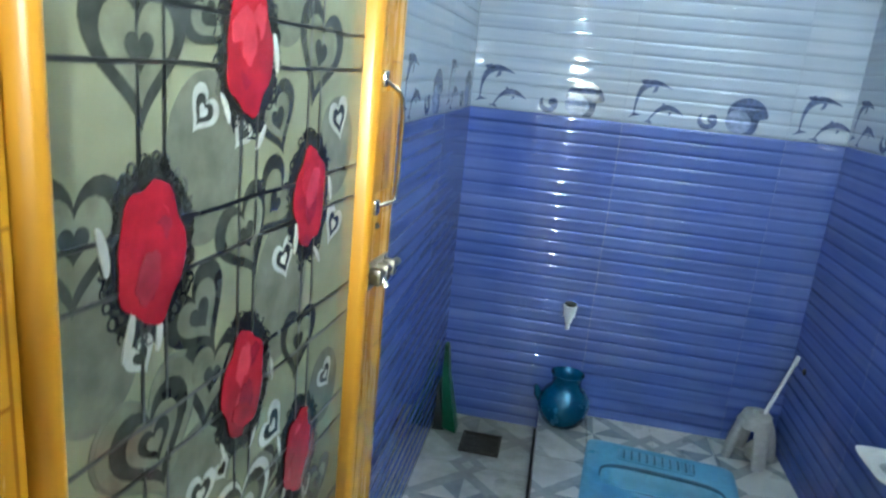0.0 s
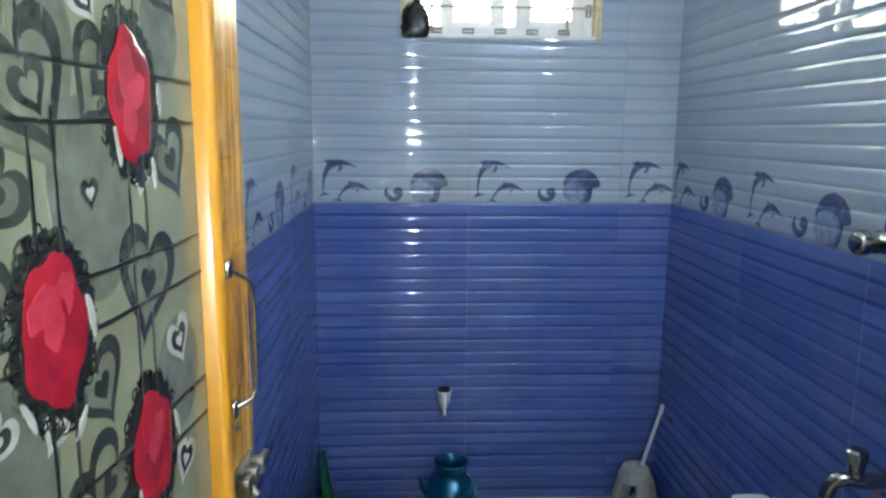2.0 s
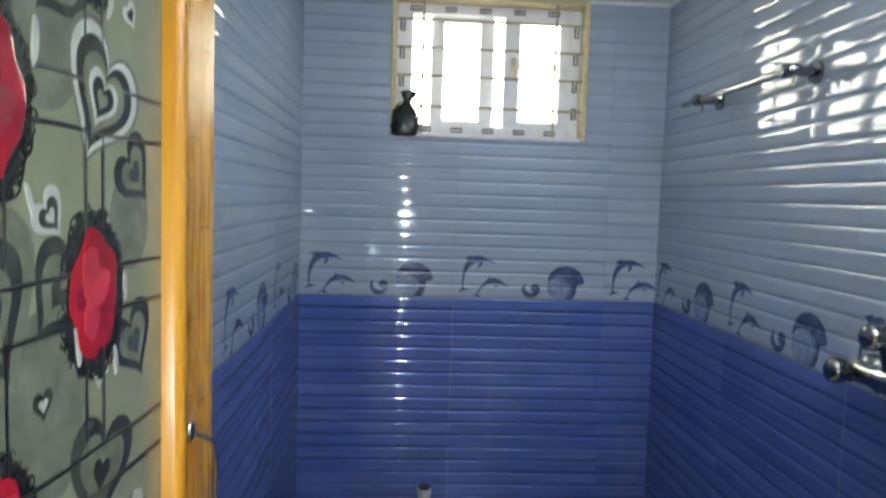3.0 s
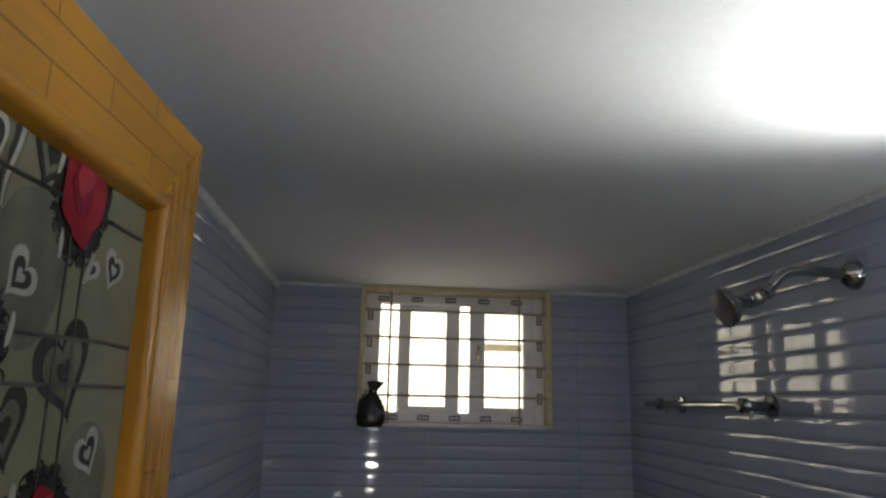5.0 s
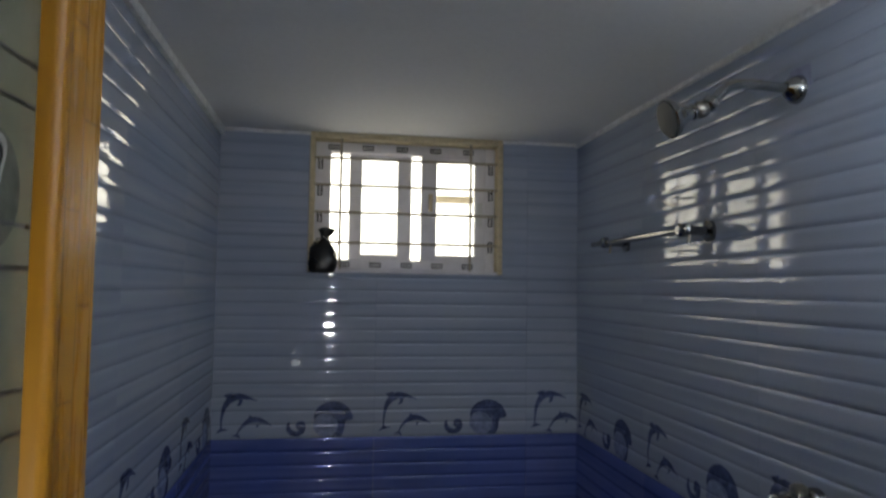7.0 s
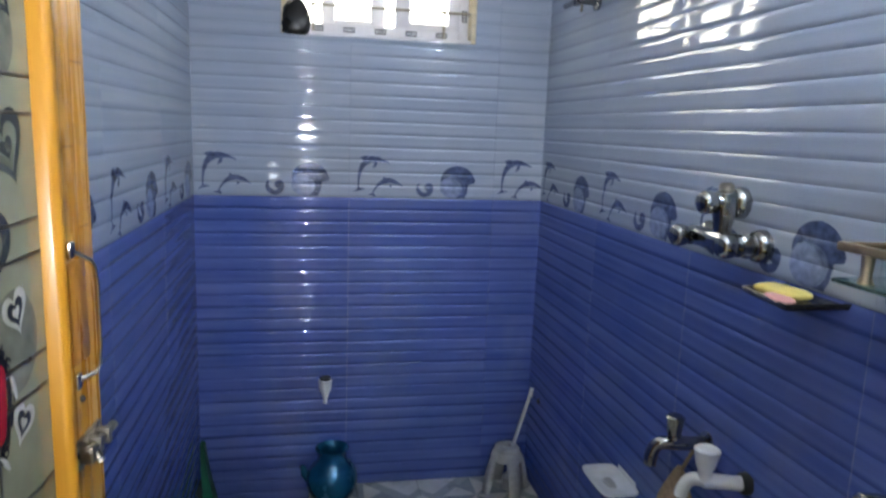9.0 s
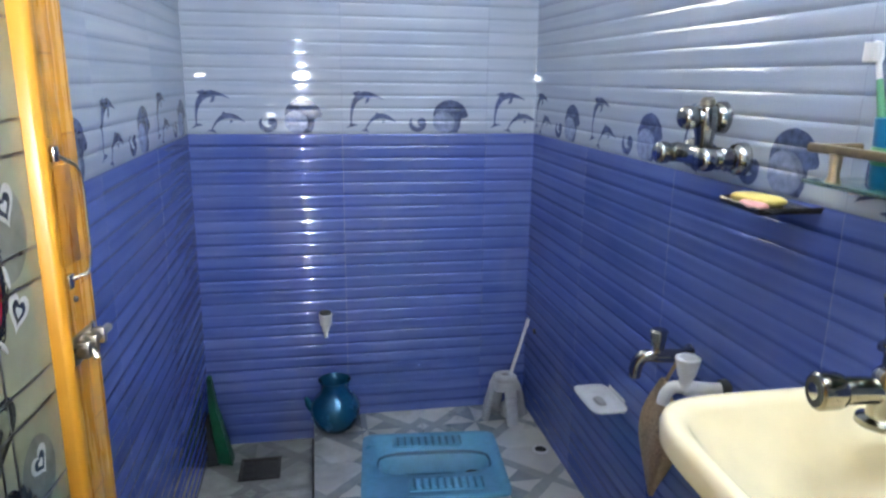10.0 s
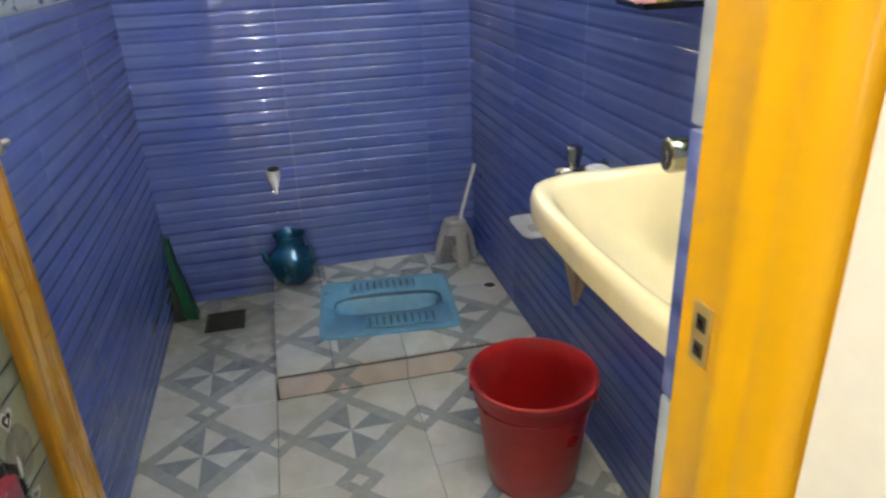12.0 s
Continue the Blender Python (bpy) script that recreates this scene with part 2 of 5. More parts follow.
M_HSOFT = surface("shadow_grey_print", (0.120, 0.126, 0.096), 0.08, 0, 0.22, (0.070, 0.075, 0.060), 0.6, 40, 14, 0)
M_HWHITE = surface("silver_heart_print", (0.66, 0.66, 0.60), 0.18, 0.45, 0.2, (0.34, 0.35, 0.28), 0.7, 40, 30, 0)
M_HALO = surface("smoky_lace_ground", (0.030, 0.032, 0.026), 0.10, 0, 0.4, (0.075, 0.078, 0.060), 0.6, 60, 40, 0)
M_CHROME = surface("chrome", (0.33, 0.33, 0.32), 0.06, 1.0, 0.08, (0.30, 0.27, 0.22), 0.35, 50, 30, 0.03)
M_OLDCHROME = surface("spotted_old_chrome", (0.30, 0.28, 0.24), 0.32, 1.0, 0.2, (0.16, 0.13, 0.09), 0.6, 60, 25, 0.15)
M_BRASSY = surface("dull_nickel", (0.58, 0.48, 0.32), 0.34, 1.0, 0.2, (0.2, 0.16, 0.1), 0.5, 60, 20, 0.15)
M_SATIN = surface("satin_aluminium", (0.60, 0.57, 0.50), 0.16, 1.0, 0.1, (0.4, 0.35, 0.28), 0.3, 60, 20, 0.1)
M_STEEL = surface("painted_steel_bar", (0.42, 0.38, 0.30), 0.5, 0.0, 0.2, (0.22, 0.15, 0.08), 0.5, 60, 20, 0.2)
M_UPVC = surface("white_upvc", (0.84, 0.83, 0.87), 0.35, 0, 0.05, (0.55, 0.52, 0.5), 0.3, 40, 8, 0.04)
M_TAPE = surface("black_tape_marks", (0.03, 0.03, 0.035), 0.5, 0, 0.3)
M_GLASS = clear_mat("window_glass", (0.97, 0.98, 0.98), 0.0)
M_SHELFGLASS = clear_mat("green_shelf_glass", (0.14, 0.27, 0.24), 0.04, 0.6)
M_CREAM = surface("cream_porcelain", (0.80, 0.71, 0.47), 0.14, 0, 0.03, (0.62, 0.5, 0.3), 0.15, 30, 6, 0.02, 0.4)
M_WHITEP = surface("white_plastic", (0.74, 0.75, 0.75), 0.35, 0, 0.06, (0.5, 0.48, 0.42), 0.35, 50, 12, 0.08)
M_PAN = surface("sky_blue_porcelain", (0.150, 0.390, 0.580), 0.34, 0, 0.08, (0.06, 0.22, 0.36), 0.5, 40, 9, 0.05, 0.0)
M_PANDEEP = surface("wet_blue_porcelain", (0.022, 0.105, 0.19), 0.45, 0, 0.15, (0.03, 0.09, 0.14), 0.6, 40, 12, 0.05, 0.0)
M_POT = surface("metallic_teal_plastic", (0.010, 0.105, 0.205), 0.24, 0.45, 0.12, (0.02, 0.06, 0.1), 0.4, 90, 9, 0.05, 0.3)
M_STOOL = surface("grey_plastic", (0.42, 0.42, 0.41), 0.5, 0, 0.1, (0.24, 0.22, 0.18), 0.6, 60, 14, 0.15)
M_GREEN = surface("green_plastic", (0.004, 0.072, 0.030), 0.4, 0, 0.2, (0.01, 0.03, 0.02), 0.4)
M_DARK = surface("black_rubber", (0.012, 0.014, 0.014), 0.6, 0, 0.3)
M_BUCKET = surface("red_plastic", (0.370, 0.012, 0.014), 0.34, 0, 0.08, (0.50, 0.10, 0.09), 0.45, 70, 7, 0.1)
M_BAG = surface("black_plastic_bag", (0.010, 0.010, 0.010), 0.28, 0, 0.3, (0.03, 0.03, 0.03), 0.3, 25, 12, 0.6)
M_CLOTH = surface("brown_cloth", (0.27, 0.195, 0.120), 0.95, 0, 0.25, (0.07, 0.05, 0.03), 0.5, 160, 14, 0.6)
M_SOAPY = surface("yellow_soap", (0.74, 0.60, 0.16), 0.45, 0, 0.06)
M_SOAPP = surface("pink_soap", (0.66, 0.33, 0.30), 0.45, 0, 0.06)
M_TRAY = surface("black_lacquer_tray", (0.018, 0.017, 0.016), 0.2, 0, 0.3)
M_BROWN = surface("brown_rail", (0.12, 0.085, 0.045), 0.4, 0.2, 0.25)
M_BLUECUP = surface("blue_plastic_cup", (0.010, 0.16, 0.32), 0.3, 0, 0.1)
M_LIME = surface("green_band_plastic", (0.07, 0.24, 0.12), 0.35, 0, 0.1)
M_RUST = surface("rusty_iron", (0.038, 0.031, 0.025), 0.75, 0.2, 0.4, (0.03, 0.025, 0.02), 0.5, 90, 30, 0.6)
mirror_mat, _nt, _b = node_mat("mirror_silver")
_b.inputs["Base Color"].default_value = (0.9, 0.92, 0.92, 1)
_b.inputs["Metallic"].default_value, _b.inputs["Roughness"].default_value = 1.0, 0.02
glow_mat, _nt, _b = node_mat("bulb_glow")
_b.inputs["Emission Color"].default_value = (0.95, 0.98, 1.0, 1)
_b.inputs["Emission Strength"].default_value = 500.0
day_mat, _nt, _b = node_mat("bright_daylight")
_b.inputs["Base Color"].default_value = (0, 0, 0, 1)
_b.inputs["Emission Color"].default_value = (1.0, 0.92, 0.74, 1)
_b.inputs["Emission Strength"].default_value = DAY


# ---------------------------------------------------------------- mesh helpers
def mesh_of(name, bm, *mats, smooth=None):
    bmesh.ops.recalc_face_normals(bm, faces=bm.faces)
    if smooth is not None:
        for fc in bm.faces:
            fc.smooth = True
        for e in bm.edges:
            if len(e.link_faces) == 2 and e.calc_face_angle(0) > radians(smooth):
                e.smooth = False
    me = bpy.data.meshes.new(name)
    bm.to_mesh(me)
    bm.free()
    for m in mats:
        me.materials.append(m)
    return me


def part(name, bm, material, parent, label="", smooth=35, at=None):
    """Links a bmesh as one mesh object under a thing or a part."""
    ob = new(name, mesh_of(name, bm, material, smooth=smooth))
    ob.parent = parent
    if at is not None:
        ob.matrix_basis = at
    if label:
        ob["label"] = label
    return ob


def share(name, data, parent, at):
    ob = new(name, data)
    ob.parent = parent
    ob.matrix_basis = at
    return ob


def thing(name, label, category, at=None, group="", kind=""):
    ob = new(name)
    ob.empty_display_size = 0.05
    if at is not None:
        ob.matrix_basis = at
    return tagged(ob, label, category, group, kind)


def whole(name, bm, material, label, category="", kind="", smooth=35, group=""):
    return tagged(new(name, mesh_of(name, bm, material, smooth=smooth)), label, category, group, kind)


def box(a, b, bev=0.0, bm=None, seg=2):
    bm2 = bmesh.new()
    bmesh.ops.create_cube(bm2, size=1)
    for v in bm2.verts:
        v.co = Vector([(a[i] + b[i]) / 2 + v.co[i] * (b[i] - a[i]) for i in range(3)])
    if bev:
        bmesh.ops.bevel(bm2, geom=bm2.edges[:], offset=bev, segments=seg, affect='EDGES', profile=0.5)
    if bm is None:
        return bm2
    tmp = bpy.data.meshes.new("tmp")
    bm2.to_mesh(tmp)
    bm2.free()
    bm.from_mesh(tmp)
    bpy.data.meshes.remove(tmp)
    return bm


def boxes(*pairs, bev=0.0):
    bm = bmesh.new()
    for a, b in pairs:
        box(a, b, bev, bm)
    return bm


def loft(rings, cap0=True, cap1=True, bm=None):
    bm = bm or bmesh.new()
    rows = [[bm.verts.new(p) for p in ring] for ring in rings]
    n = len(rows[0])
    for r0, r1 in zip(rows, rows[1:]):
        for i in range(n):
            bm.faces.new((r0[i], r0[(i + 1) % n], r1[(i + 1) % n], r1[i]))
    if cap0:
        bm.faces.new(rows[0][::-1])
    if cap1:
        bm.faces.new(rows[-1])
    return bm


def ring(r, z, n=32, cx=0.0, cy=0.0):
    return [(cx + r * math.cos(2 * math.pi * i / n), cy + r * math.sin(2 * math.pi * i / n), z) for i in range(n)]


def lathe(profile, n=32, cap0=True, cap1=True):
    return loft([ring(r, z, n) for r, z in profile], cap0, cap1)


def tube(points, r, n=12, cap=True, bm=None):
    """A pipe along points; r is one radius or one for each point."""
    pts = [Vector(p) for p in points]
    rs = r if isinstance(r, (list, tuple)) else [r] * len(pts)
    rings, side = [], None
    for i, p in enumerate(pts):
        d = (pts[min(i + 1, len(pts) - 1)] - pts[max(i - 1, 0)]).normalized()
        if side is None:
            side = d.orthogonal().normalized()
        side = (side - d * side.dot(d)).normalized()
        up = d.cross(side)
        rings.append([p + (side * math.cos(a) + up * math.sin(a)) * rs[i] for a in (2 * math.pi * k / n for k in range(n))])
    return loft(rings, cap, cap, bm)


def arc(p0, p1, p2, n=8):
    a, b, c = Vector(p0), Vector(p1), Vector(p2)
    return [a * (1 - t) ** 2 + b * 2 * t * (1 - t) + c * t * t for t in (k / n for k in range(n + 1))]


def flat(poly, y=0.0, thick=0.0006, bm=None):
    """A thin upright sheet of the outline poly (x, z), its face towards -y."""
    bm = bm or bmesh.new()
    front = [bm.verts.new((x, y - thick, z)) for x, z in poly]
    back = [bm.verts.new((x, y, z)) for x, z in poly]
    bm.faces.new(front)
    for i in range(len(poly)):
        j = (i + 1) % len(poly)
        bm.faces.new((front[i], back[i], back[j], front[j]))
    return bm


# ---------------------------------------------------------------- setting
T = 0.003   # tile thickness in front of the wall bodies
wall_north = whole("wall_north", boxes(((-0.15, T, -0.1), (W + 0.15, 0.16, WZ0)), ((-0.15, T, WZ0), (WX0, 0.16, H + 0.1)),
                   ((WX1, T, WZ0), (W + 0.15, 0.16, H + 0.1)), ((WX0, T, WZ1), (WX1, 0.16, H + 0.1))), M_GROUT,
                   "end wall clad in ridged blue and pale tiles", "wall", "structure", None)
wall_west = whole("wall_west", box((-0.15, -L - 0.16, -0.1), (-T, T, H + 0.1)), M_GROUT,
                  "side wall clad in ridged blue and pale tiles", "wall", "structure", None)
wall_east = whole("wall_east", box((W + T, -L - 0.16, -0.1), (W + 0.15, T, H + 0.1)), M_GROUT,
                  "side wall with taps, clad in ridged blue tiles", "wall", "structure", None)
whole("wall_south", boxes(((-T, -L - 0.16, -0.1), (DX0, -L, H + 0.1)), ((DX1 + 0.045, -L - 0.16, -0.1), (W + T, -L, H + 0.1)),
                   ((DX0, -L - 0.16, DZ + 0.04), (DX1 + 0.045, -L, H + 0.1))), M_PLASTER,
                   "white plastered wall round the doorway", "wall", "structure", None)
whole("ceiling", box((-0.15, -L - 0.16, H), (W + 0.15, 0.16, H + 0.1)), M_PLASTER, "white plastered ceiling, slightly rough", "ceiling", "structure", None)
floor = whole("floor", box((-0.15, -L - 0.16, -0.1), (W + 0.15, 0.16, -0.006)), M_FLOORGROUT, "floor of cream tiles with a grey star lattice",
              "floor", "structure", None)
for nm, a, b in (("trim_west", (0.0, -L, H - 0.022), (0.013, 0.0, H)), ("trim_east", (W - 0.010, -L, H - 0.014), (W, 0.0, H)),
                 ("trim_north", (0.010, -0.008, H - 0.011), (WX0 - 0.01, 0.0, H)), ("trim_north_b", (WX1 + 0.01, -0.008, H - 0.010), (W - 0.010, 0.0, H))):
    bm = box(a, b)
    bmesh.ops.subdivide_edges(bm, edges=bm.edges[:], cuts=5, use_grid_fill=True)
    for v in bm.verts:
        v.co += Vector((noise.noise(v.co * 9), noise.noise(v.co * 9 + Vector((5, 0, 0))), noise.noise(v.co * 9 + Vector((0, 5, 0))))) * 0.0022
    whole(nm, bm, M_CORNICE, "rough mortar line under the ceiling", "trim", "structure", None)

# the hall outside the doorway
whole("hall_floor", box((-1.2, -4.4, -0.1), (2.4, -L - 0.16, -0.004)), M_HALL, "plain floor outside the doorway", "floor", "structure", None)
whole("hall_ceiling", box((-1.2, -4.4, 2.6), (2.4, -L - 0.16, 2.7)), M_PLASTER, "white ceiling outside the doorway", "ceiling", "structure", None)
whole("hall_wall", boxes(((-1.3, -4.4, -0.1), (-1.2, -L - 0.16, 2.7)), ((2.4, -4.4, -0.1), (2.5, -L - 0.16, 2.7)),
      ((-1.3, -4.5, -0.1), (2.5, -4.4, 2.7)), ((-1.2, -L - 0.36, -0.1), (-0.15, -L - 0.16, 2.7)), ((W + 0.15, -L - 0.36, -0.1), (2.4, -L - 0.16, 2.7)),
      ((-0.15, -L - 0.17, H + 0.1), (W + 0.15, -L, 2.7))), M_HALL, "cream walls outside the doorway", "wall", "structure", None)
whole("backdrop", box((-4, 2.6, -1.0), (5, 2.62, 5.0)), day_mat, "overbright daylight outside the window", "daylight", "structure", None)

# window: plaster reveal, white frame with two sliding leaves, tape marks
window = thing("window_1", "white sliding window with its protective tape still on", "window", kind="structure")
part("reveal", boxes(((WX0 - 0.012, -0.006, WZ0 - 0.006), (WX0 + 0.004, 0.10, WZ1)), ((WX1 - 0.004, -0.006, WZ0 - 0.006), (WX1 + 0.012, 0.10, WZ1)),
     ((WX0 - 0.012, -0.006, WZ1 - 0.002), (WX1 + 0.012, 0.10, H + 0.001)), bev=0.002), M_CREAMREVEAL, window, "yellowed plaster edge")
part("window_sill", box((WX0 + 0.004, -0.004, WZ0 - 0.008), (WX1 - 0.004, 0.10, WZ0 + 0.004), 0.002), M_UPVC, window)
FY0, FY1 = 0.045, 0.10
fx0, fx1, fz0, fz1 = WX0 + 0.004, WX1 - 0.004, WZ0 + 0.004, WZ1 - 0.004
part("window_frame", boxes(((fx0, FY0, fz0), (fx0 + 0.052, FY1, fz1)), ((fx1 - 0.034, FY0, fz0), (fx1, FY1, fz1)),
     ((fx0 + 0.052, FY0, fz0), (fx1 - 0.034, FY1, fz0 + 0.034)), ((fx0 + 0.052, FY0, fz1 - 0.034), (fx1 - 0.034, FY1, fz1)), bev=0.003), M_UPVC, window)
sz0, sz1 = fz0 + 0.034, fz1 - 0.034
for x0, x1, a, b, y0, y1 in ((0.416, 0.628, 0.042, 0.047, 0.076, 0.096), (0.660, fx1 - 0.030, 0.052, 0.040, 0.050, 0.072)):
    leaf = part("sliding_leaf", boxes(((x0, y0, sz0), (x0 + a, y1, sz1)), ((x1 - b, y0, sz0), (x1, y1, sz1)),
                ((x0 + a, y0, sz0), (x1 - b, y1, sz0 + 0.020)), ((x0 + a, y0, sz1 - 0.016), (x1 - b, y1, sz1)), bev=0.002), M_UPVC, window)
    ym = (y0 + y1) / 2
    pane = part("pane", box((x0 + a - 0.004, ym - 0.002, sz0 + 0.016), (x1 - b + 0.004, ym + 0.002, sz1 - 0.012)), M_GLASS, leaf, smooth=None)
    pane.visible_shadow = False
part("latch", box((0.684, 0.040, 1.895), (0.698, 0.051, 1.955), 0.003), M_BRASSY, window)
part("window_catch", box((0.848, 0.044, 1.850), (0.872, 0.052, 1.930), 0.003), M_WHITEP, window)
rng = random.Random(5)


def tape_mark(x, z, upright):
    """A short row of unreadable dark marks on the tape."""
    def patch(hx, hz, o, lift):
        if upright:
            return flat([(x - hz, z + o - hx), (x + hz, z + o - hx), (x + hz, z + o + hx), (x - hz, z + o + hx)], FY0, lift)
        return flat([(x + o - hx, z - hz), (x + o + hx, z - hz), (x + o + hx, z + hz), (x + o - hx, z + hz)], FY0, lift)

    mark = part("tape_mark", patch(0.019, 0.0085, 0.0, 0.0006), M_TAPE, window, "dark unreadable tape mark", smooth=None)
    for k in range(4):
        part("mark_bar", patch(0.0026, 0.0045 * rng.uniform(0.75, 1.1), (k - 1.5) * 0.0082, 0.0009), M_UPVC, mark, smooth=None)


for k in range(4):
    tape_mark(fx0 + 0.017, fz0 + 0.085 + 0.090 * k, True)
for k in range(5):
    tape_mark(fx0 + 0.100 + 0.105 * k, fz0 + 0.017, False)
for k in range(5):
    tape_mark(fx0 + 0.060 + 0.115 * k, fz1 - 0.017, False)
for k in range(4):
    tape_mark(fx1 - 0.016, fz0 + 0.085 + 0.090 * k, True)

whole("outer_ledge", box((0.690, 0.19, 1.945), (0.870, 0.21, 1.972), 0.002), M_CREAMREVEAL, "cream ledge outside the window", "ledge", "structure")

# grille in front of the window
grille = thing("window_grille", "thin painted steel grille bars across the window", "grille")
for z in (2.060, 1.970, 1.880, 1.780):
    part("bar", tube([(WX0 - 0.012, 0.012, z), (WX1 + 0.010, 0.012, z)], 0.0042, 8), M_STEEL, grille)
for x in (0.386, 0.822):
    part("bar", tube([(x, 0.004, WZ0 - 0.004), (x, 0.004, WZ1 + 0.012)], 0.0042, 8), M_STEEL, grille)

# ---------------------------------------------------------------- door
door_frame = thing("door_frame", "golden varnished timber door frame with a strike plate", "door frame", kind="structure")


def jamb_bm(mirror):
    """The frame's upright: inner rebate for the leaf, a stop, a groove and a rounded outer edge."""
    prof = [(0.0, -2.200), (0.0, -2.236), (-0.0035, -2.240), (-0.0045, -2.246), (-0.0045, -2.262), (-0.0015, -2.267), (-0.0030, -2.272),
            (-0.0040, -2.290), (-0.0015, -2.298), (0.006, -2.304), (0.045, -2.304), (0.045, -2.200)]
    bm = bmesh.new()
    x0 = DX1 if not mirror else DX0
    s = 1 if not mirror else -1
    lo = [bm.verts.new((x0 + s * p, q, 0.0)) for p, q in prof]
    hi = [bm.verts.new((x0 + s * p, q, DZ)) for p, q in prof]
    for i in range(len(prof)):
        j = (i + 1) % len(prof)
        bm.faces.new((lo[i], lo[j], hi[j], hi[i]))
    bm.faces.new(lo)
    bm.faces.new(hi[::-1])
    return bm


part("jamb", jamb_bm(False), M_JAMB, door_frame, smooth=50)
part("jamb", jamb_bm(True), M_JAMB, door_frame, smooth=50)
part("head", box((DX0 - 0.04, -2.308, DZ), (DX1 + 0.04, -2.200, DZ + 0.045), 0.003), M_JAMB, door_frame)
M_STRIKE = surface("worn_brass", (0.50, 0.37, 0.16), 0.35, 0.5, 0.25, (0.24, 0.17, 0.08), 0.5, 60, 30, 0.1)
plate = part("strike_plate", boxes(((DX1 - 0.0016, -2.232, 1.012), (DX1 + 0.001, -2.214, 1.052)), bev=0.0004), M_STRIKE, door_frame, "worn brass strike plate")
for z in (1.022, 1.040):
    part("slot", box((DX1 - 0.0022, -2.228, z - 0.005), (DX1 - 0.0014, -2.219, z + 0.005), 0.0002), M_DARK, plate)
    part("slot_lip", box((DX1 - 0.0028, -2.2265, z - 0.003), (DX1 - 0.0020, -2.2215, z + 0.003), 0.0003), M_CHROME, plate)
edge = thing("wall_south_edge", "blue and pale tile edge beside the door frame", "tile edge", kind="structure")
for z0, z1, m in ((0.0, 0.288, M_BLUE), (0.291, 0.718, M_BLUE), (0.721, 0.862, M_BLUE), (0.865, 0.962, M_PALE), (0.965, 1.148, M_BLUE), (1.151, 1.578, M_PALE), (1.581, DZ + 0.03, M_PALE)):
    part("tile", box((DX1 + 0.001, -2.1995, z0), (DX1 + 0.020, -2.185, z1), 0.0015), m, edge)
whole("wall_south_cladding", boxes(((DX1 + 0.022, -2.1995, 0.0), (W, -2.187, H)), ((0.0, -2.1995, 0.0), (DX0 - 0.042, -2.187, H))), M_PALE,
      "tiled inner side of the doorway wall", "wall", "structure", None)
whole("door_reveal_plaster", box((DX1 + 0.0062, -L - 0.16, 0.0), (DX1 + 0.0445, -2.3085, DZ)), M_PLASTER, "white plaster edge outside the frame", "wall", "structure", None)

LEAF_W, LEAF_Z0, LEAF_Z1, LEAF_T = 0.638, 0.012, 2.035, 0.032
door = thing("door_1", "varnished timber door with a patterned film-glass panel, standing open", "door", pose(0.100, -2.2, 0, 0, 0, 86), kind="structure")
ST0, ST1 = 0.098, 0.546


def mitred(pts):
    """A frame member with mitred ends: its four corners (x, z), 32 mm thick with eased front edges."""
    cx, cz = sum(p[0] for p in pts) / 4, sum(p[1] for p in pts) / 4
    rings = []
    for y, s in ((0.0, 0.0025), (0.0025, 0.0), (LEAF_T - 0.0025, 0.0), (LEAF_T, 0.0025)):
        rings.append([(x + s * (1 if x < cx else -1), y, z + s * (1 if z < cz else -1)) for x, z in pts])
    return loft(rings)


part("stile", mitred([(0, LEAF_Z0), (ST0, LEAF_Z0 + 0.13), (ST0, LEAF_Z1 - 0.085), (0, LEAF_Z1)]), M_WOOD, door, smooth=30)
part("stile", mitred([(ST1, LEAF_Z0 + 0.13), (LEAF_W, LEAF_Z0), (LEAF_W, LEAF_Z1), (ST1, LEAF_Z1 - 0.085)]), M_WOOD, door, smooth=30)
part("rail", mitred([(0, LEAF_Z1), (ST0, LEAF_Z1 - 0.085), (ST1, LEAF_Z1 - 0.085), (LEAF_W, LEAF_Z1)]), M_WOODX, door, smooth=30)
part("rail", mitred([(0, LEAF_Z0), (LEAF_W, LEAF_Z0), (ST1, LEAF_Z0 + 0.13), (ST0, LEAF_Z0 + 0.13)]), M_WOODX, door, smooth=30)


def bead(p, q, inner):
    """A half-round glazing bead from p to q; inner points to the glass side."""
    p, q, inner = Vector((p[0], 0, p[1])), Vector((q[0], 0, q[1])), Vector((inner[0], 0, inner[1]))
    prof = [(0.000, 0.004), (0.000, -0.004), (0.004, -0.009), (0.010, -0.0112), (0.017, -0.009), (0.022, -0.003), (0.025, 0.003), (0.027, 0.007), (0.027, 0.012), (0.0, 0.012)]
    along = (q - p).normalized()
    prof = [(a * 0.76, b) for a, b in prof]
    ra = [p + inner * a + Vector((0, b, 0)) + along * a for a, b in prof]
    rb = [q + inner * a + Vector((0, b, 0)) - along * a for a, b in prof]
    return loft([ra, rb])


bz0, bz1 = LEAF_Z0 + 0.13, LEAF_Z1 - 0.085
part("bead", bead((ST1, bz0), (ST1, bz1), (-1, 0)), M_BEAD, door, "rounded golden bead", 50)
part("bead", bead((ST0, bz0), (ST0, bz1), (1, 0)), M_BEAD, door, "rounded golden bead", 50)
part("bead", bead((ST0, bz1), (ST1, bz1), (0, -1)), M_BEAD, door, "rounded golden bead", 50)
part("bead", bead((ST0, bz0), (ST1, bz0), (0, 1)), M_BEAD, door, "rounded golden bead", 50)
GY = 0.006
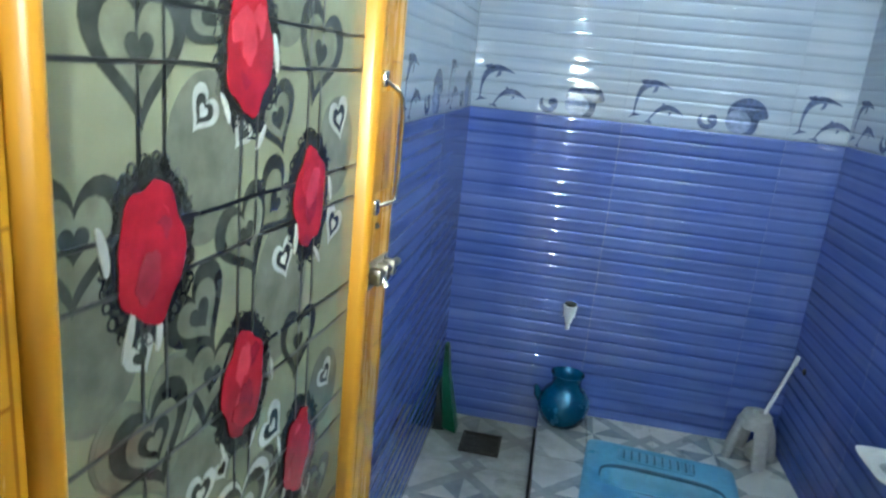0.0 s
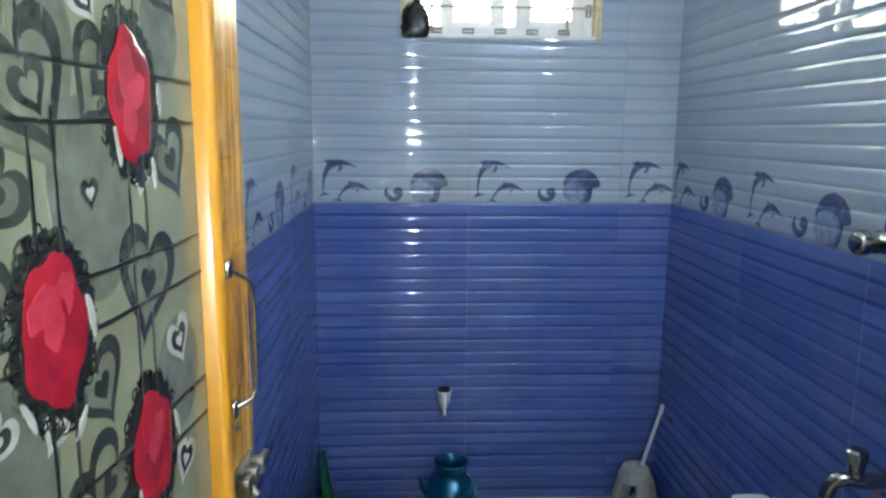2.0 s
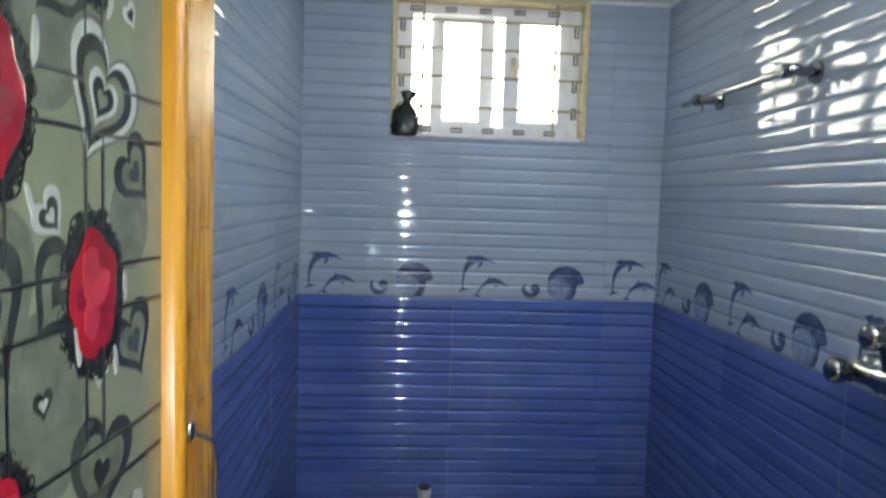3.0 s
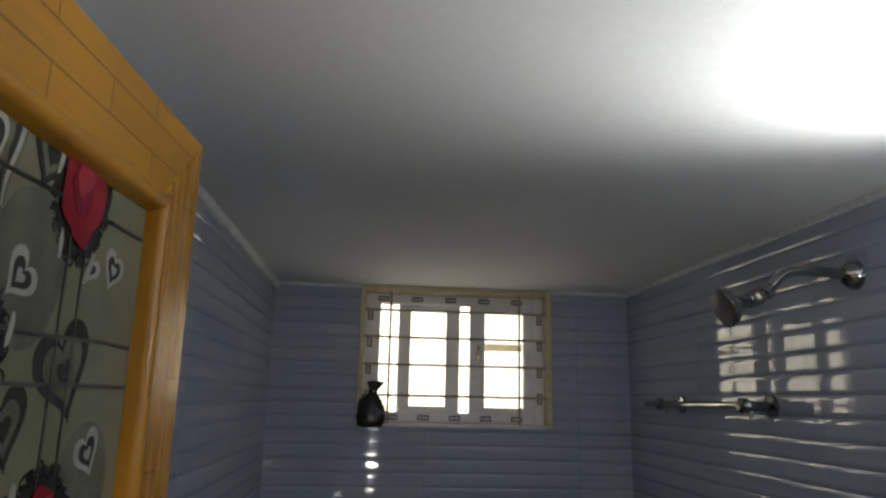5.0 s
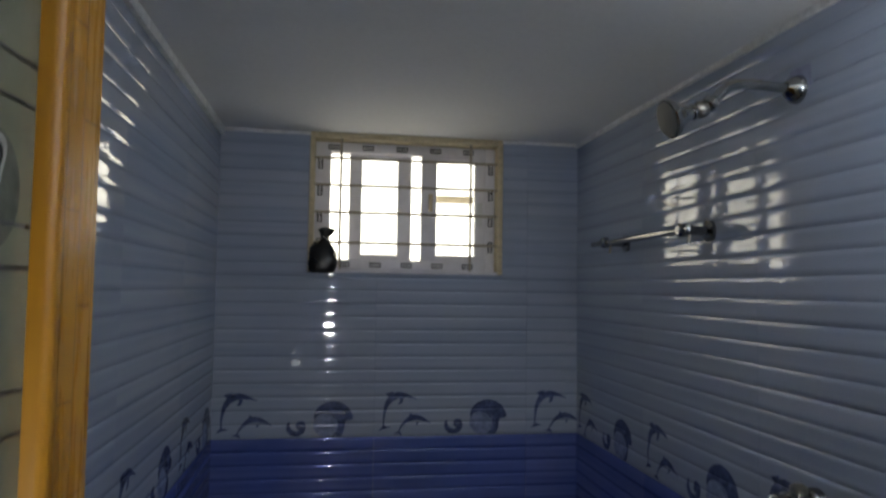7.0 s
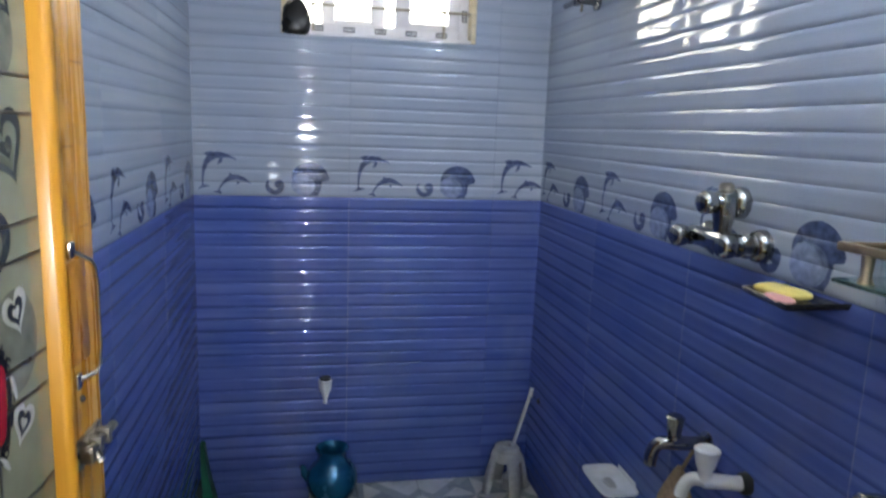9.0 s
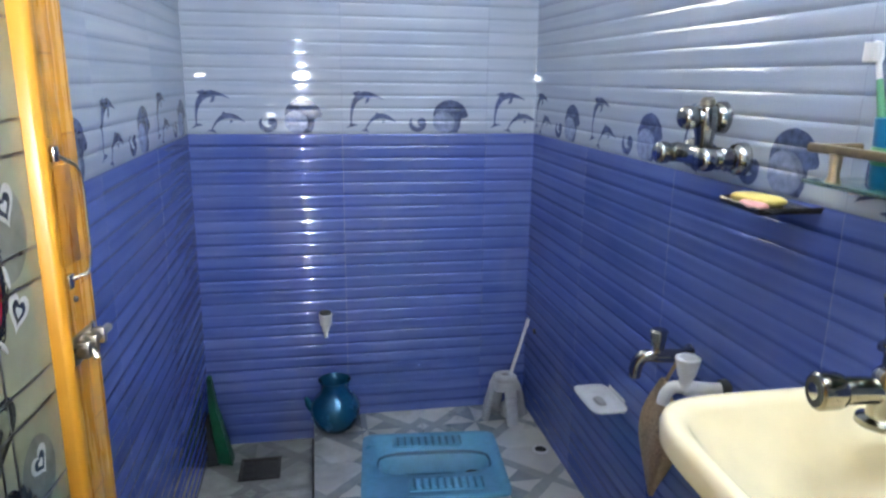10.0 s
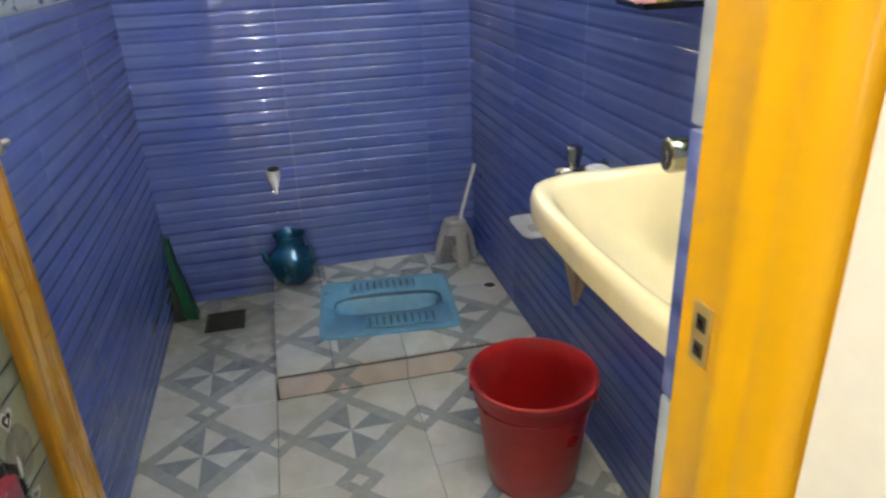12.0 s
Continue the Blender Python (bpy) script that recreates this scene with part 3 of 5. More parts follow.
pane = part("glass_pane", box((ST0 + 0.02, GY, bz0 + 0.02), (ST1 - 0.02, GY + 0.005, bz1 - 0.02)), M_FILM, door, "olive-grey patterned film on glass", None)
gx0, gx1, gz0, gz1 = ST0 + 0.022, ST1 - 0.022, bz0 + 0.022, bz1 - 0.022


def heart(s, n=40):
    pts = []
    for k in range(n):
        a = 2 * math.pi * k / n
        x = 16 * math.sin(a) ** 3
        z = 13 * math.cos(a) - 5 * math.cos(2 * a) - 2 * math.cos(3 * a) - math.cos(4 * a)
        pts.append((x * s / 32, (z + 2) * s / 30))
    return pts


def jagged(rx, rz, seed, n=72, amp=0.10):
    r = random.Random(seed)
    return [(rx * (1 + amp * r.uniform(-1, 1)) * math.cos(2 * math.pi * k / n), rz * (1 + amp * r.uniform(-1, 1)) * math.sin(2 * math.pi * k / n)) for k in range(n)]


def petal_outline(rx, rz, n=48):
    """A lobed, pointed oval."""
    pts = []
    for k in range(n):
        a = 2 * math.pi * k / n
        q = 1 + 0.06 * math.cos(5 * a + 0.6) + 0.03 * math.sin(9 * a)
        pts.append((rx * q * math.copysign(abs(math.cos(a)) ** 1.15, math.cos(a)), rz * q * math.sin(a)))
    return pts


def print_mesh(name, poly, mat, lift):
    bm = flat(poly, 0.0, 0.0003 + lift)
    return mesh_of(name, bm, mat)


def lace_mesh(rx, rz, seed):
    """A torn black lace border: a narrow oval band with loops, curls and stray threads round it."""
    r = random.Random(seed)
    bm = bmesh.new()
    n = 64
    for k in range(n):
        a, b = 2 * math.pi * k / n, 2 * math.pi * (k + 1) / n
        flat([(rx * 0.84 * math.cos(a), rz * 0.84 * math.sin(a)), (rx * 0.86 * math.cos(b), rz * 0.86 * math.sin(b)),
              (rx * 0.94 * math.cos(b), rz * 0.94 * math.sin(b)), (rx * 0.94 * math.cos(a), rz * 0.94 * math.sin(a))], 0.0, 0.0007, bm)
    for k in range(84):
        a = 2 * math.pi * (k + r.uniform(-0.4, 0.4)) / 84
        q = r.uniform(0.93, 1.16)
        cx, cz, ra, th = rx * q * math.cos(a), rz * q * math.sin(a), r.uniform(0.0028, 0.0062), r.uniform(0.0010, 0.0018)
        start, sweep, m = r.uniform(0, 6.28), r.uniform(3.2, 6.2), 9
        for i in range(m):
            u, v = start + sweep * i / m, start + sweep * (i + 1) / m
            flat([((cx + (ra - th) * math.cos(u)), cz + (ra - th) * math.sin(u)), (cx + (ra - th) * math.cos(v), cz + (ra - th) * math.sin(v)),
                  (cx + ra * math.cos(v), cz + ra * math.sin(v)), (cx + ra * math.cos(u), cz + ra * math.sin(u))], 0.0, 0.0006, bm)
    for k in range(30):
        a = 2 * math.pi * (k + r.uniform(-0.4, 0.4)) / 30
        b, q = a + r.uniform(-0.16, 0.16), r.uniform(1.08, 1.20)
        flat([(rx * math.cos(a - 0.035), rz * math.sin(a - 0.035)), (rx * math.cos(a + 0.035), rz * math.sin(a + 0.035)), (rx * q * math.cos(b), rz * q * math.sin(b))], 0.0, 0.0005, bm)
    return mesh_of("lace_border", bm, M_LACE)


def dome_mesh(name, outline, height, mat):
    """A print with a low domed face."""
    cols = []
    for q, lift in ((1.0, 0.0), (1.0, 0.35), (0.92, 0.62), (0.7, 0.88), (0.4, 0.98), (0.15, 1.0)):
        cols.append([(x * q, -0.0012 - height * lift, z * q) for x, z in outline])
    return mesh_of(name, loft(cols, True, True), mat, smooth=50)


M_RED2 = surface("bright_red_print", (0.34, 0.028, 0.044), 0.10, 0, 0.25, (0.42, 0.02, 0.03), 0.5, 40, 30, 0)
M_RED3 = surface("deep_red_print", (0.19, 0.008, 0.022), 0.10, 0, 0.25)
P_RED = dome_mesh("red_oval", petal_outline(0.031, 0.045), 0.0016, M_RED)
P_HALO = print_mesh("lace_ground", jagged(0.0415, 0.0570, 21, 80, 0.07), M_HALO, 0.0002)
P_LACE = lace_mesh(0.0365, 0.0510, 3)
P_LACE2 = lace_mesh(0.0365, 0.0510, 8)
P_LOBE = print_mesh("red_lobe", petal_outline(0.012, 0.021), M_RED2, 0.0030)
P_FOLD = print_mesh("red_fold", petal_outline(0.011, 0.018), M_RED3, 0.0030)
P_SPARK = print_mesh("white_leaf", [(0.0045 * math.sin(math.pi * k / 10), 0.013 * math.cos(math.pi * k / 10)) for k in range(11)]
                     + [(-0.0012 * math.sin(math.pi * k / 10), -0.013 * math.cos(math.pi * k / 10)) for k in range(1, 10)], M_HWHITE, 0.0010)


def ring_heart(name, sizes):
    """Hearts one inside the other, alternately of two greys, and white last."""
    return [print_mesh(name, heart(s), m, 0.0002 + 0.00015 * k) for k, (s, m) in enumerate(sizes)]


BIG_A = ring_heart("heart", [(0.116, M_HSOFT), (0.108, M_HMID), (0.084, M_HGREY), (0.056, M_HMID), (0.034, M_HGREY), (0.018, M_HMID)])
BIG_B = ring_heart("heart", [(0.080, M_HGREY), (0.056, M_HMID), (0.022, M_HGREY)])
BIG_C = ring_heart("heart", [(0.066, M_HGREY), (0.044, M_HSOFT), (0.022, M_HGREY)])
SMALL_W = ring_heart("heart", [(0.040, M_HWHITE), (0.026, M_HGREY), (0.012, M_HWHITE)])
SILVER = ring_heart("heart", [(0.092, M_HSOFT), (0.084, M_HWHITE), (0.070, M_HGREY), (0.052, M_HMID), (0.036, M_HWHITE), (0.026, M_HGREY), (0.013, M_HMID)])
PETALS = [print_mesh("red_petal", petal_outline(0.010, 0.017), m, 0.0031) for m in (M_RED2, M_RED3, M_RED)]
SMALL_X = ring_heart("heart", [(0.026, M_HWHITE), (0.013, M_HGREY)])
DISC = print_mesh("grey_disc", [(0.044 * math.cos(a), 0.052 * math.sin(a)) for a in (2 * math.pi * k / 36 for k in range(36))], M_HSOFT, 0.0001)


def stick(meshes, x, z, turn=0.0, size=1.0):
    for k, me in enumerate(meshes):
        if gx0 - 0.01 < x < gx1 + 0.01 and gz0 < z < gz1:
            share(me.name.split(".")[0] + "_print", me, pane, Matrix.Translation((x, GY, z)) @ pose(0, 0, 0, 0, turn, 0) @ Matrix.Scale(size, 4))


U0, UP, Z0P, ZP = 0.198, 0.1080, 1.152, 0.2555   # columns of red ovals and their spacing
rng = random.Random(11)
for c in range(0, 3):
    for k in range(-5, 5):
        x, z = U0 + UP * c, Z0P + ZP * (k + (0.5 if c % 2 else 0.0)) - (0.006 if c % 2 else 0)
        if not gz0 + 0.02 < z < gz1 + 0.14:
            continue
        stick([P_HALO], x, z, rng.choice((0, 180)))
        stick([rng.choice((P_LACE, P_LACE2))], x, z, rng.choice((0, 180)))
        stick([P_RED], x, z, rng.choice((0, 180)))
        stick([P_LOBE], x + rng.uniform(-0.008, 0.008), z + rng.uniform(0.008, 0.018), rng.uniform(-40, 40), rng.uniform(0.7, 1))
        stick([P_FOLD], x + rng.uniform(-0.008, 0.008), z - rng.uniform(0.008, 0.018), rng.uniform(-30, 30), rng.uniform(0.7, 1))
        for _ in range(4):
            stick([rng.choice(PETALS)], x + rng.uniform(-0.014, 0.014), z + rng.uniform(-0.026, 0.026), rng.uniform(-70, 70), rng.uniform(0.5, 1.0))
        stick([DISC], x - UP / 2 + rng.uniform(-0.01, 0.01), z - 0.050 + rng.uniform(-0.02, 0.02), 0, rng.uniform(0.8, 1.1))
        stick([P_SPARK], x + rng.choice((-1, 1)) * rng.uniform(0.036, 0.046), z + rng.uniform(-0.010, 0.040), rng.uniform(-20, 20), rng.uniform(0.8, 1.3))
        stick([P_SPARK], x - rng.uniform(0.020, 0.034), z - rng.uniform(0.030, 0.050), rng.uniform(-30, 30), rng.uniform(0.7, 1.2))
        stick([P_SPARK], x + rng.uniform(0.000, 0.036), z - rng.uniform(0.050, 0.062), rng.uniform(-40, 40), rng.uniform(0.7, 1.2))
        stick(SMALL_X, x + rng.uniform(-0.035, 0.030), z - 0.058 + rng.uniform(-0.006, 0.006), rng.uniform(-40, 40), rng.uniform(0.8, 1.1))
        stick(rng.choice((BIG_A, SILVER, BIG_B, BIG_B)), x + rng.uniform(-0.012, 0.012), z + ZP / 2 + rng.uniform(-0.012, 0.012), rng.uniform(-35, 35), rng.uniform(0.9, 1.15))
        stick(rng.choice((BIG_B, BIG_C)), x - UP / 2 + rng.uniform(-0.012, 0.012), z + 0.010 + rng.uniform(-0.015, 0.015), rng.uniform(-60, 60), rng.uniform(0.7, 1.0))
        stick([DISC], x + UP / 2, z + 0.045 + rng.uniform(-0.01, 0.01), 0, rng.uniform(0.7, 1.0))
        stick(rng.choice((SMALL_W, SMALL_W, BIG_C)), x + UP / 2 + rng.uniform(-0.012, 0.012), z + 0.070 + rng.uniform(-0.02, 0.02), rng.uniform(-50, 50), rng.uniform(0.8, 1.1))
        stick(rng.choice((SMALL_W, SMALL_X, BIG_C)), x + UP / 2 + rng.uniform(-0.015, 0.015), z - 0.055 + rng.uniform(-0.02, 0.02), rng.uniform(-50, 50), rng.uniform(0.8, 1.1))
for k in range(-10, 8):
    for o in (-0.0165, 0.0165):
        z = Z0P + ZP * k / 2 + o
        if gz0 < z < gz1:
            pts = [(gx0 + (gx1 - gx0) * q / 8, z + 0.0025 * noise.noise((q * 0.9, z * 11, 0))) for q in range(9)]
            part("lead_line", flat([(x, a - 0.0015) for x, a in pts] + [(x, a + 0.0015) for x, a in pts[::-1]], GY, 0.0010), M_LEAD, pane, smooth=None)
for c in range(0, 3):
    for o in (-0.010, 0.013):
        x = U0 + UP * c + o
        part("lead_line", flat([(x - 0.0013, gz0), (x + 0.0013, gz0), (x + 0.0013, gz1), (x - 0.0013, gz1)], GY, 0.0008), M_LEAD, pane, smooth=None)

# pull handle and bolt on the lock stile
handle = part("door_handle", tube([(0.556, -0.004, 1.118), (0.572, -0.016, 1.122), (0.578, -0.018, 1.128), (0.580, -0.019, 1.150), (0.580, -0.019, 1.215), (0.578, -0.018, 1.236),
              (0.572, -0.016, 1.244), (0.556, -0.004, 1.256)], 0.0026, 10), M_SATIN, door, "slim nickel pull handle", at=pose(0.012, 0, 0))
part("handle_lug", box((0.549, -0.007, 1.248), (0.563, 0.0, 1.266), 0.003), M_SATIN, handle)
part("handle_lug", box((0.549, -0.007, 1.108), (0.563, 0.0, 1.126), 0.003), M_SATIN, handle)
# darker sheet standing in for the handle's shadow and reflection on the stile
part("dark_panel", box((0.548, -0.0015, 1.132), (0.592, 0.0, 1.243), 0.001), wood_mat("darker_timber_inlay", (0.20, 0.075, 0.008), (0.34, 0.145, 0.013), (0.44, 0.200, 0.018), 0.3, "Object", False), door, "darker timber inlay", at=pose(0.018, 0, 0))
bolt = part("bolt", boxes(((0.533, -0.004, 1.020), (0.600, 0.0, 1.052)), bev=0.001), M_OLDCHROME, door, "worn sliding bolt", at=pose(0.024, 0, 0))
part("rod", tube([(0.535, -0.011, 1.037), (0.618, -0.011, 1.037)], 0.005, 10), M_OLDCHROME, bolt)
for x in (0.542, 0.566, 0.590):
    part("keeper", box((x - 0.005, -0.018, 1.027), (x + 0.005, -0.002, 1.047), 0.003), M_OLDCHROME, bolt)
part("knob", tube([(0.556, -0.011, 1.036), (0.556, -0.019, 1.022)], [0.0035, 0.0045], 8), M_OLDCHROME, bolt)
part("rivet", lathe([(0.004, 0.0), (0.004, 0.002), (0.002, 0.004)], 10), M_RUST, bolt, at=pose(0.560, 0.0, 1.092, 90, 0, 0))
for z in (0.25, 1.05, 1.80):
    part("hinge", tube([(0.002, -0.004, z), (0.002, -0.004, z + 0.075)], 0.006, 10), M_OLDCHROME, door, "steel butt hinge")


# ---------------------------------------------------------------- raised floor and toilet
plinth = whole("plinth", boxes(((PX + 0.006, PY + 0.006, -0.006), (0.556, T, PZ - 0.006)), ((0.980, PY + 0.006, -0.006), (W, T, PZ - 0.006)),
                  ((0.556, PY + 0.006, -0.006), (0.980, -0.560, PZ - 0.006)), ((0.556, -0.220, -0.006), (0.980, T, PZ - 0.006))), M_FLOORGROUT, "low raised plinth round the squat toilet", "plinth", "structure", None)

PAN_X0, PAN_X1, PAN_Y0, PAN_Y1, PAN_Z = 0.550, 0.985, -0.565, -0.215, PZ + 0.010
toilet = thing("squat_toilet", "sky-blue porcelain squat toilet set in the plinth", "toilet", pose(0.768, -0.398, PAN_Z, 0, 0, -5))
hx, hy = 0.236, 0.203


def rounded(cx, cy, ax, ay, z, p=5.0, n=48):
    pts = []
    for k in range(n):
        a = 2 * math.pi * k / n
        c, s = math.cos(a), math.sin(a)
        pts.append((cx + ax * math.copysign(abs(c) ** (2 / p), c), cy + ay * math.copysign(abs(s) ** (2 / p), s), z))
    return pts


BCX, BCY = 0.005, 0.005
part("pan", loft([rounded(0, 0, hx, hy, -0.020, 14), rounded(0, 0, hx, hy, -0.003, 14), rounded(0, 0, hx - 0.004, hy - 0.004, 0.0, 14), rounded(0, 0, hx - 0.022, hy - 0.020, 0.0, 9),
     rounded(0, 0, hx - 0.028, hy - 0.026, -0.005, 9), rounded(BCX, BCY, 0.190, 0.068, -0.006, 3.4), rounded(BCX, BCY, 0.184, 0.062, -0.010, 3.2),
     rounded(BCX, BCY, 0.176, 0.052, -0.040, 2.8), rounded(BCX + 0.01, BCY, 0.155, 0.036, -0.062, 2.6)], False, True), M_PAN, toilet, smooth=40)
# the shadow line of the bowl's far edge, drawn as a dark strip
far_rim = [Vector(rounded(BCX, BCY, 0.188, 0.066, -0.0055, 3.4)[k % 48]) for k in range(-3, 26)]
part("rim_line", tube(far_rim, [0.0008 + 0.0056 * math.sin(math.pi * k / 28) ** 0.5 for k in range(29)], 6), M_PANDEEP, toilet, "shadow line drawn along the far rim")
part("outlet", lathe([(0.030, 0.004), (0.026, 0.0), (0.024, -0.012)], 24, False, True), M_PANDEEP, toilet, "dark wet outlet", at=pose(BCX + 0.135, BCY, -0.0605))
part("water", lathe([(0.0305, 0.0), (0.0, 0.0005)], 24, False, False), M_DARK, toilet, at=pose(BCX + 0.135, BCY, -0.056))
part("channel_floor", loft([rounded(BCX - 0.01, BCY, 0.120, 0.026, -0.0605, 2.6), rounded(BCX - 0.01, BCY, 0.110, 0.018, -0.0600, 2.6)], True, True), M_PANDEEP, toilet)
for name, x0, x1, y0, y1 in (("far", -0.130, 0.110, 0.105, 0.172), ("near", -0.085, 0.150, -0.160, -0.092)):
    tread = part("foot_rest", box((x0, y0, -0.006), (x1, y1, 0.001), 0.003), M_PAN, toilet, "ribbed foot rest")
    n = 10
    for k in range(n):
        x = x0 + 0.010 + (x1 - x0 - 0.020) * k / (n - 1)
        part("rib", box((x - 0.0055, y0 + 0.008, 0.000), (x + 0.0055, y1 - 0.008, 0.006), 0.002, seg=1), M_PAN, tread)
        # shade between the ribs, laid in as a thin darker strip
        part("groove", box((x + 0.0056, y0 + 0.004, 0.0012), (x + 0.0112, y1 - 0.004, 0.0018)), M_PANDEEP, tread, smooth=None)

outlet = thing("pipe_outlet", "small dark pipe outlet with a pale rim in the plinth", "outlet", pose(1.155, -0.365, PZ))
part("collar", lathe([(0.028, 0.0), (0.027, 0.005), (0.023, 0.006), (0.021, 0.0)], 24, True, False), M_WHITEP, outlet)
part("bore", lathe([(0.021, 0.0022), (0.0, 0.0025)], 24, False, False), M_DARK, outlet)

drain = thing("floor_drain", "rusty square floor drain grating", "drain", pose(0.190, -0.190, 0.0))
part("frame", boxes(((-0.070, -0.070, 0.0), (0.070, -0.060, 0.004)), ((-0.070, 0.060, 0.0), (0.070, 0.070, 0.004)), ((-0.070, -0.060, 0.0), (-0.060, 0.060, 0.004)),
     ((0.060, -0.060, 0.0), (0.070, 0.060, 0.004)), bev=0.001), M_RUST, drain)
part("sump", box((-0.0598, -0.0598, 0.0002), (0.0598, 0.0598, 0.0006)), M_DARK, drain, smooth=None)
for k in range(8):
    part("grate_bar", box((-0.060, -0.0525 + 0.015 * k - 0.004, 0.0008), (0.060, -0.0525 + 0.015 * k + 0.003, 0.0035), 0.001, seg=1), M_RUST, drain)

# ---------------------------------------------------------------- loose things at the back
pot = thing("water_pot", "metallic teal plastic water pot with a short spout", "pot", pose(0.457, -0.098, PZ) @ Matrix.Scale(0.955, 4))
part("body", lathe([(0.046, 0.0), (0.052, 0.003), (0.074, 0.022), (0.090, 0.055), (0.095, 0.082), (0.090, 0.112), (0.074, 0.136), (0.058, 0.150), (0.053, 0.166),
     (0.053, 0.184), (0.059, 0.198), (0.062, 0.204), (0.059, 0.206), (0.050, 0.188), (0.046, 0.165), (0.050, 0.150), (0.075, 0.110), (0.080, 0.080), (0.040, 0.010)], 40), M_POT, pot, smooth=60)
part("neck_ring", lathe([(0.051, 0.146), (0.0575, 0.150), (0.051, 0.155)], 40, False, False), M_POT, pot, smooth=80)
part("spout", tube([(-0.080, 0.0, 0.085), (-0.100, 0.0, 0.110), (-0.104, 0.0, 0.130), (-0.112, 0.0, 0.138)], [0.018, 0.014, 0.010, 0.008], 12), M_POT, pot)

stool = thing("plastic_stool", "small grey plastic stool with splayed legs on the plinth", "stool", pose(1.092, -0.108, PZ, 0, 0, 10) @ Matrix.Scale(0.95, 4))
part("seat", loft([rounded(0, 0, 0.036, 0.036, 0.145, 3, 32), rounded(0, 0, 0.046, 0.046, 0.162, 3, 32), rounded(0, 0, 0.044, 0.044, 0.178, 3, 32), rounded(0, 0, 0.038, 0.038, 0.184, 3, 32),
     rounded(0, 0, 0.016, 0.016, 0.1835, 3, 32), rounded(0, 0, 0.014, 0.014, 0.172, 3, 32)], True, True), M_STOOL, stool, smooth=50)
part("skirt", loft([rounded(0, 0, 0.046, 0.046, 0.166, 3, 32), rounded(0, 0, 0.055, 0.055, 0.146, 3, 32), rounded(0, 0, 0.058, 0.058, 0.134, 3, 32), rounded(0, 0, 0.053, 0.053, 0.134, 3, 32),
     rounded(0, 0, 0.050, 0.050, 0.146, 3, 32), rounded(0, 0, 0.042, 0.042, 0.164, 3, 32)], False, False), M_STOOL, stool, smooth=50)
for sx, sy in ((-1, 0), (1, 0), (0, -1), (0, 1)):
    ax, ay = (0.012, 0.022) if sx else (0.022, 0.012)
    leg = [rounded(sx * r, sy * r, ax * a, ay * b, z, 2.4, 20) for r, a, b, z in ((0.040, 1.0, 0.9, 0.160), (0.054, 1.15, 1.0, 0.130), (0.066, 1.2, 1.0, 0.090), (0.075, 1.2, 0.95, 0.045), (0.080, 1.1, 0.9, 0.012), (0.080, 0.9, 0.75, 0.0))]
    part("leg", loft(leg), M_STOOL, stool, smooth=60)
brush = thing("toilet_brush", "white brush handle leaning out of the stool into the corner", "brush")
part("handle", tube([(1.105, -0.112, PZ + 0.060), (1.118, -0.108, PZ + 0.190), (1.178, -0.088, 0.455)], [0.006, 0.0065, 0.0055], 10), M_WHITEP, brush)
part("grip", tube([(1.174, -0.0894, 0.438), (1.181, -0.087, 0.468)], [0.0075, 0.0065], 10), M_WHITEP, brush)
part("bristles", lathe([(0.012, 0.0), (0.024, 0.010), (0.026, 0.05), (0.012, 0.068)], 16), M_STOOL, brush, at=pose(1.103, -0.113, PZ + 0.002))

nozzle = thing("wall_nozzle", "white tapered plastic nozzle on the end wall", "nozzle")
part("cone", lathe([(0.004, -0.088), (0.0065, -0.086), (0.0075, -0.066), (0.0115, -0.062), (0.0145, -0.042), (0.0195, -0.040), (0.0235, -0.004), (0.0240, 0.0), (0.021, 0.002)], 24), M_WHITEP, nozzle, at=pose(0.433, -0.045, 0.510))
part("cap", lathe([(0.020, 0.002), (0.020, 0.010), (0.012, 0.013)], 20), M_DARK, nozzle, at=pose(0.433, -0.045, 0.510))
part("stem", tube([(0.433, -0.045, 0.500), (0.433, 0.003, 0.500)], 0.008, 10), M_WHITEP, nozzle)

plug = thing("wall_plug", "small black plastic plug on the side wall", "plug", pose(1.1985, -0.120, 0.430, 0, -90, 0))
part("disc", lathe([(0.011, -0.004), (0.011, 0.003), (0.008, 0.006), (0.003, 0.007)], 16), M_DARK, plug)

wiper = thing("floor_wiper", "green plastic wiper leaning in the corner", "wiper")
part("board", loft([[(0.012, -0.070, 0.300), (0.026, -0.074, 0.296), (0.026, -0.046, 0.300), (0.012, -0.044, 0.303)],
     [(0.016, -0.098, 0.200), (0.042, -0.104, 0.196), (0.042, -0.060, 0.198), (0.016, -0.056, 0.201)],
     [(0.044, -0.150, 0.012), (0.094, -0.158, 0.004), (0.094, -0.096, 0.004), (0.044, -0.090, 0.010)]]), M_GREEN, wiper)
part("blade", loft([[(0.004, -0.090, 0.160), (0.016, -0.098, 0.160), (0.016, -0.046, 0.160), (0.004, -0.040, 0.160)],
     [(0.006, -0.150, 0.001), (0.048, -0.146, 0.001), (0.048, -0.080, 0.001), (0.006, -0.070, 0.001)]]), M_DARK, wiper, "black rubber blade")

bag = thing("plastic_bag", "black knotted plastic bag on the window sill", "bag")
bm = lathe([(0.026, 0.0), (0.036, 0.006), (0.041, 0.030), (0.038, 0.058), (0.028, 0.080), (0.014, 0.096), (0.010, 0.104), (0.017, 0.116), (0.024, 0.132), (0.012, 0.136)], 36)
bmesh.ops.subdivide_edges(bm, edges=bm.edges[:], cuts=1)
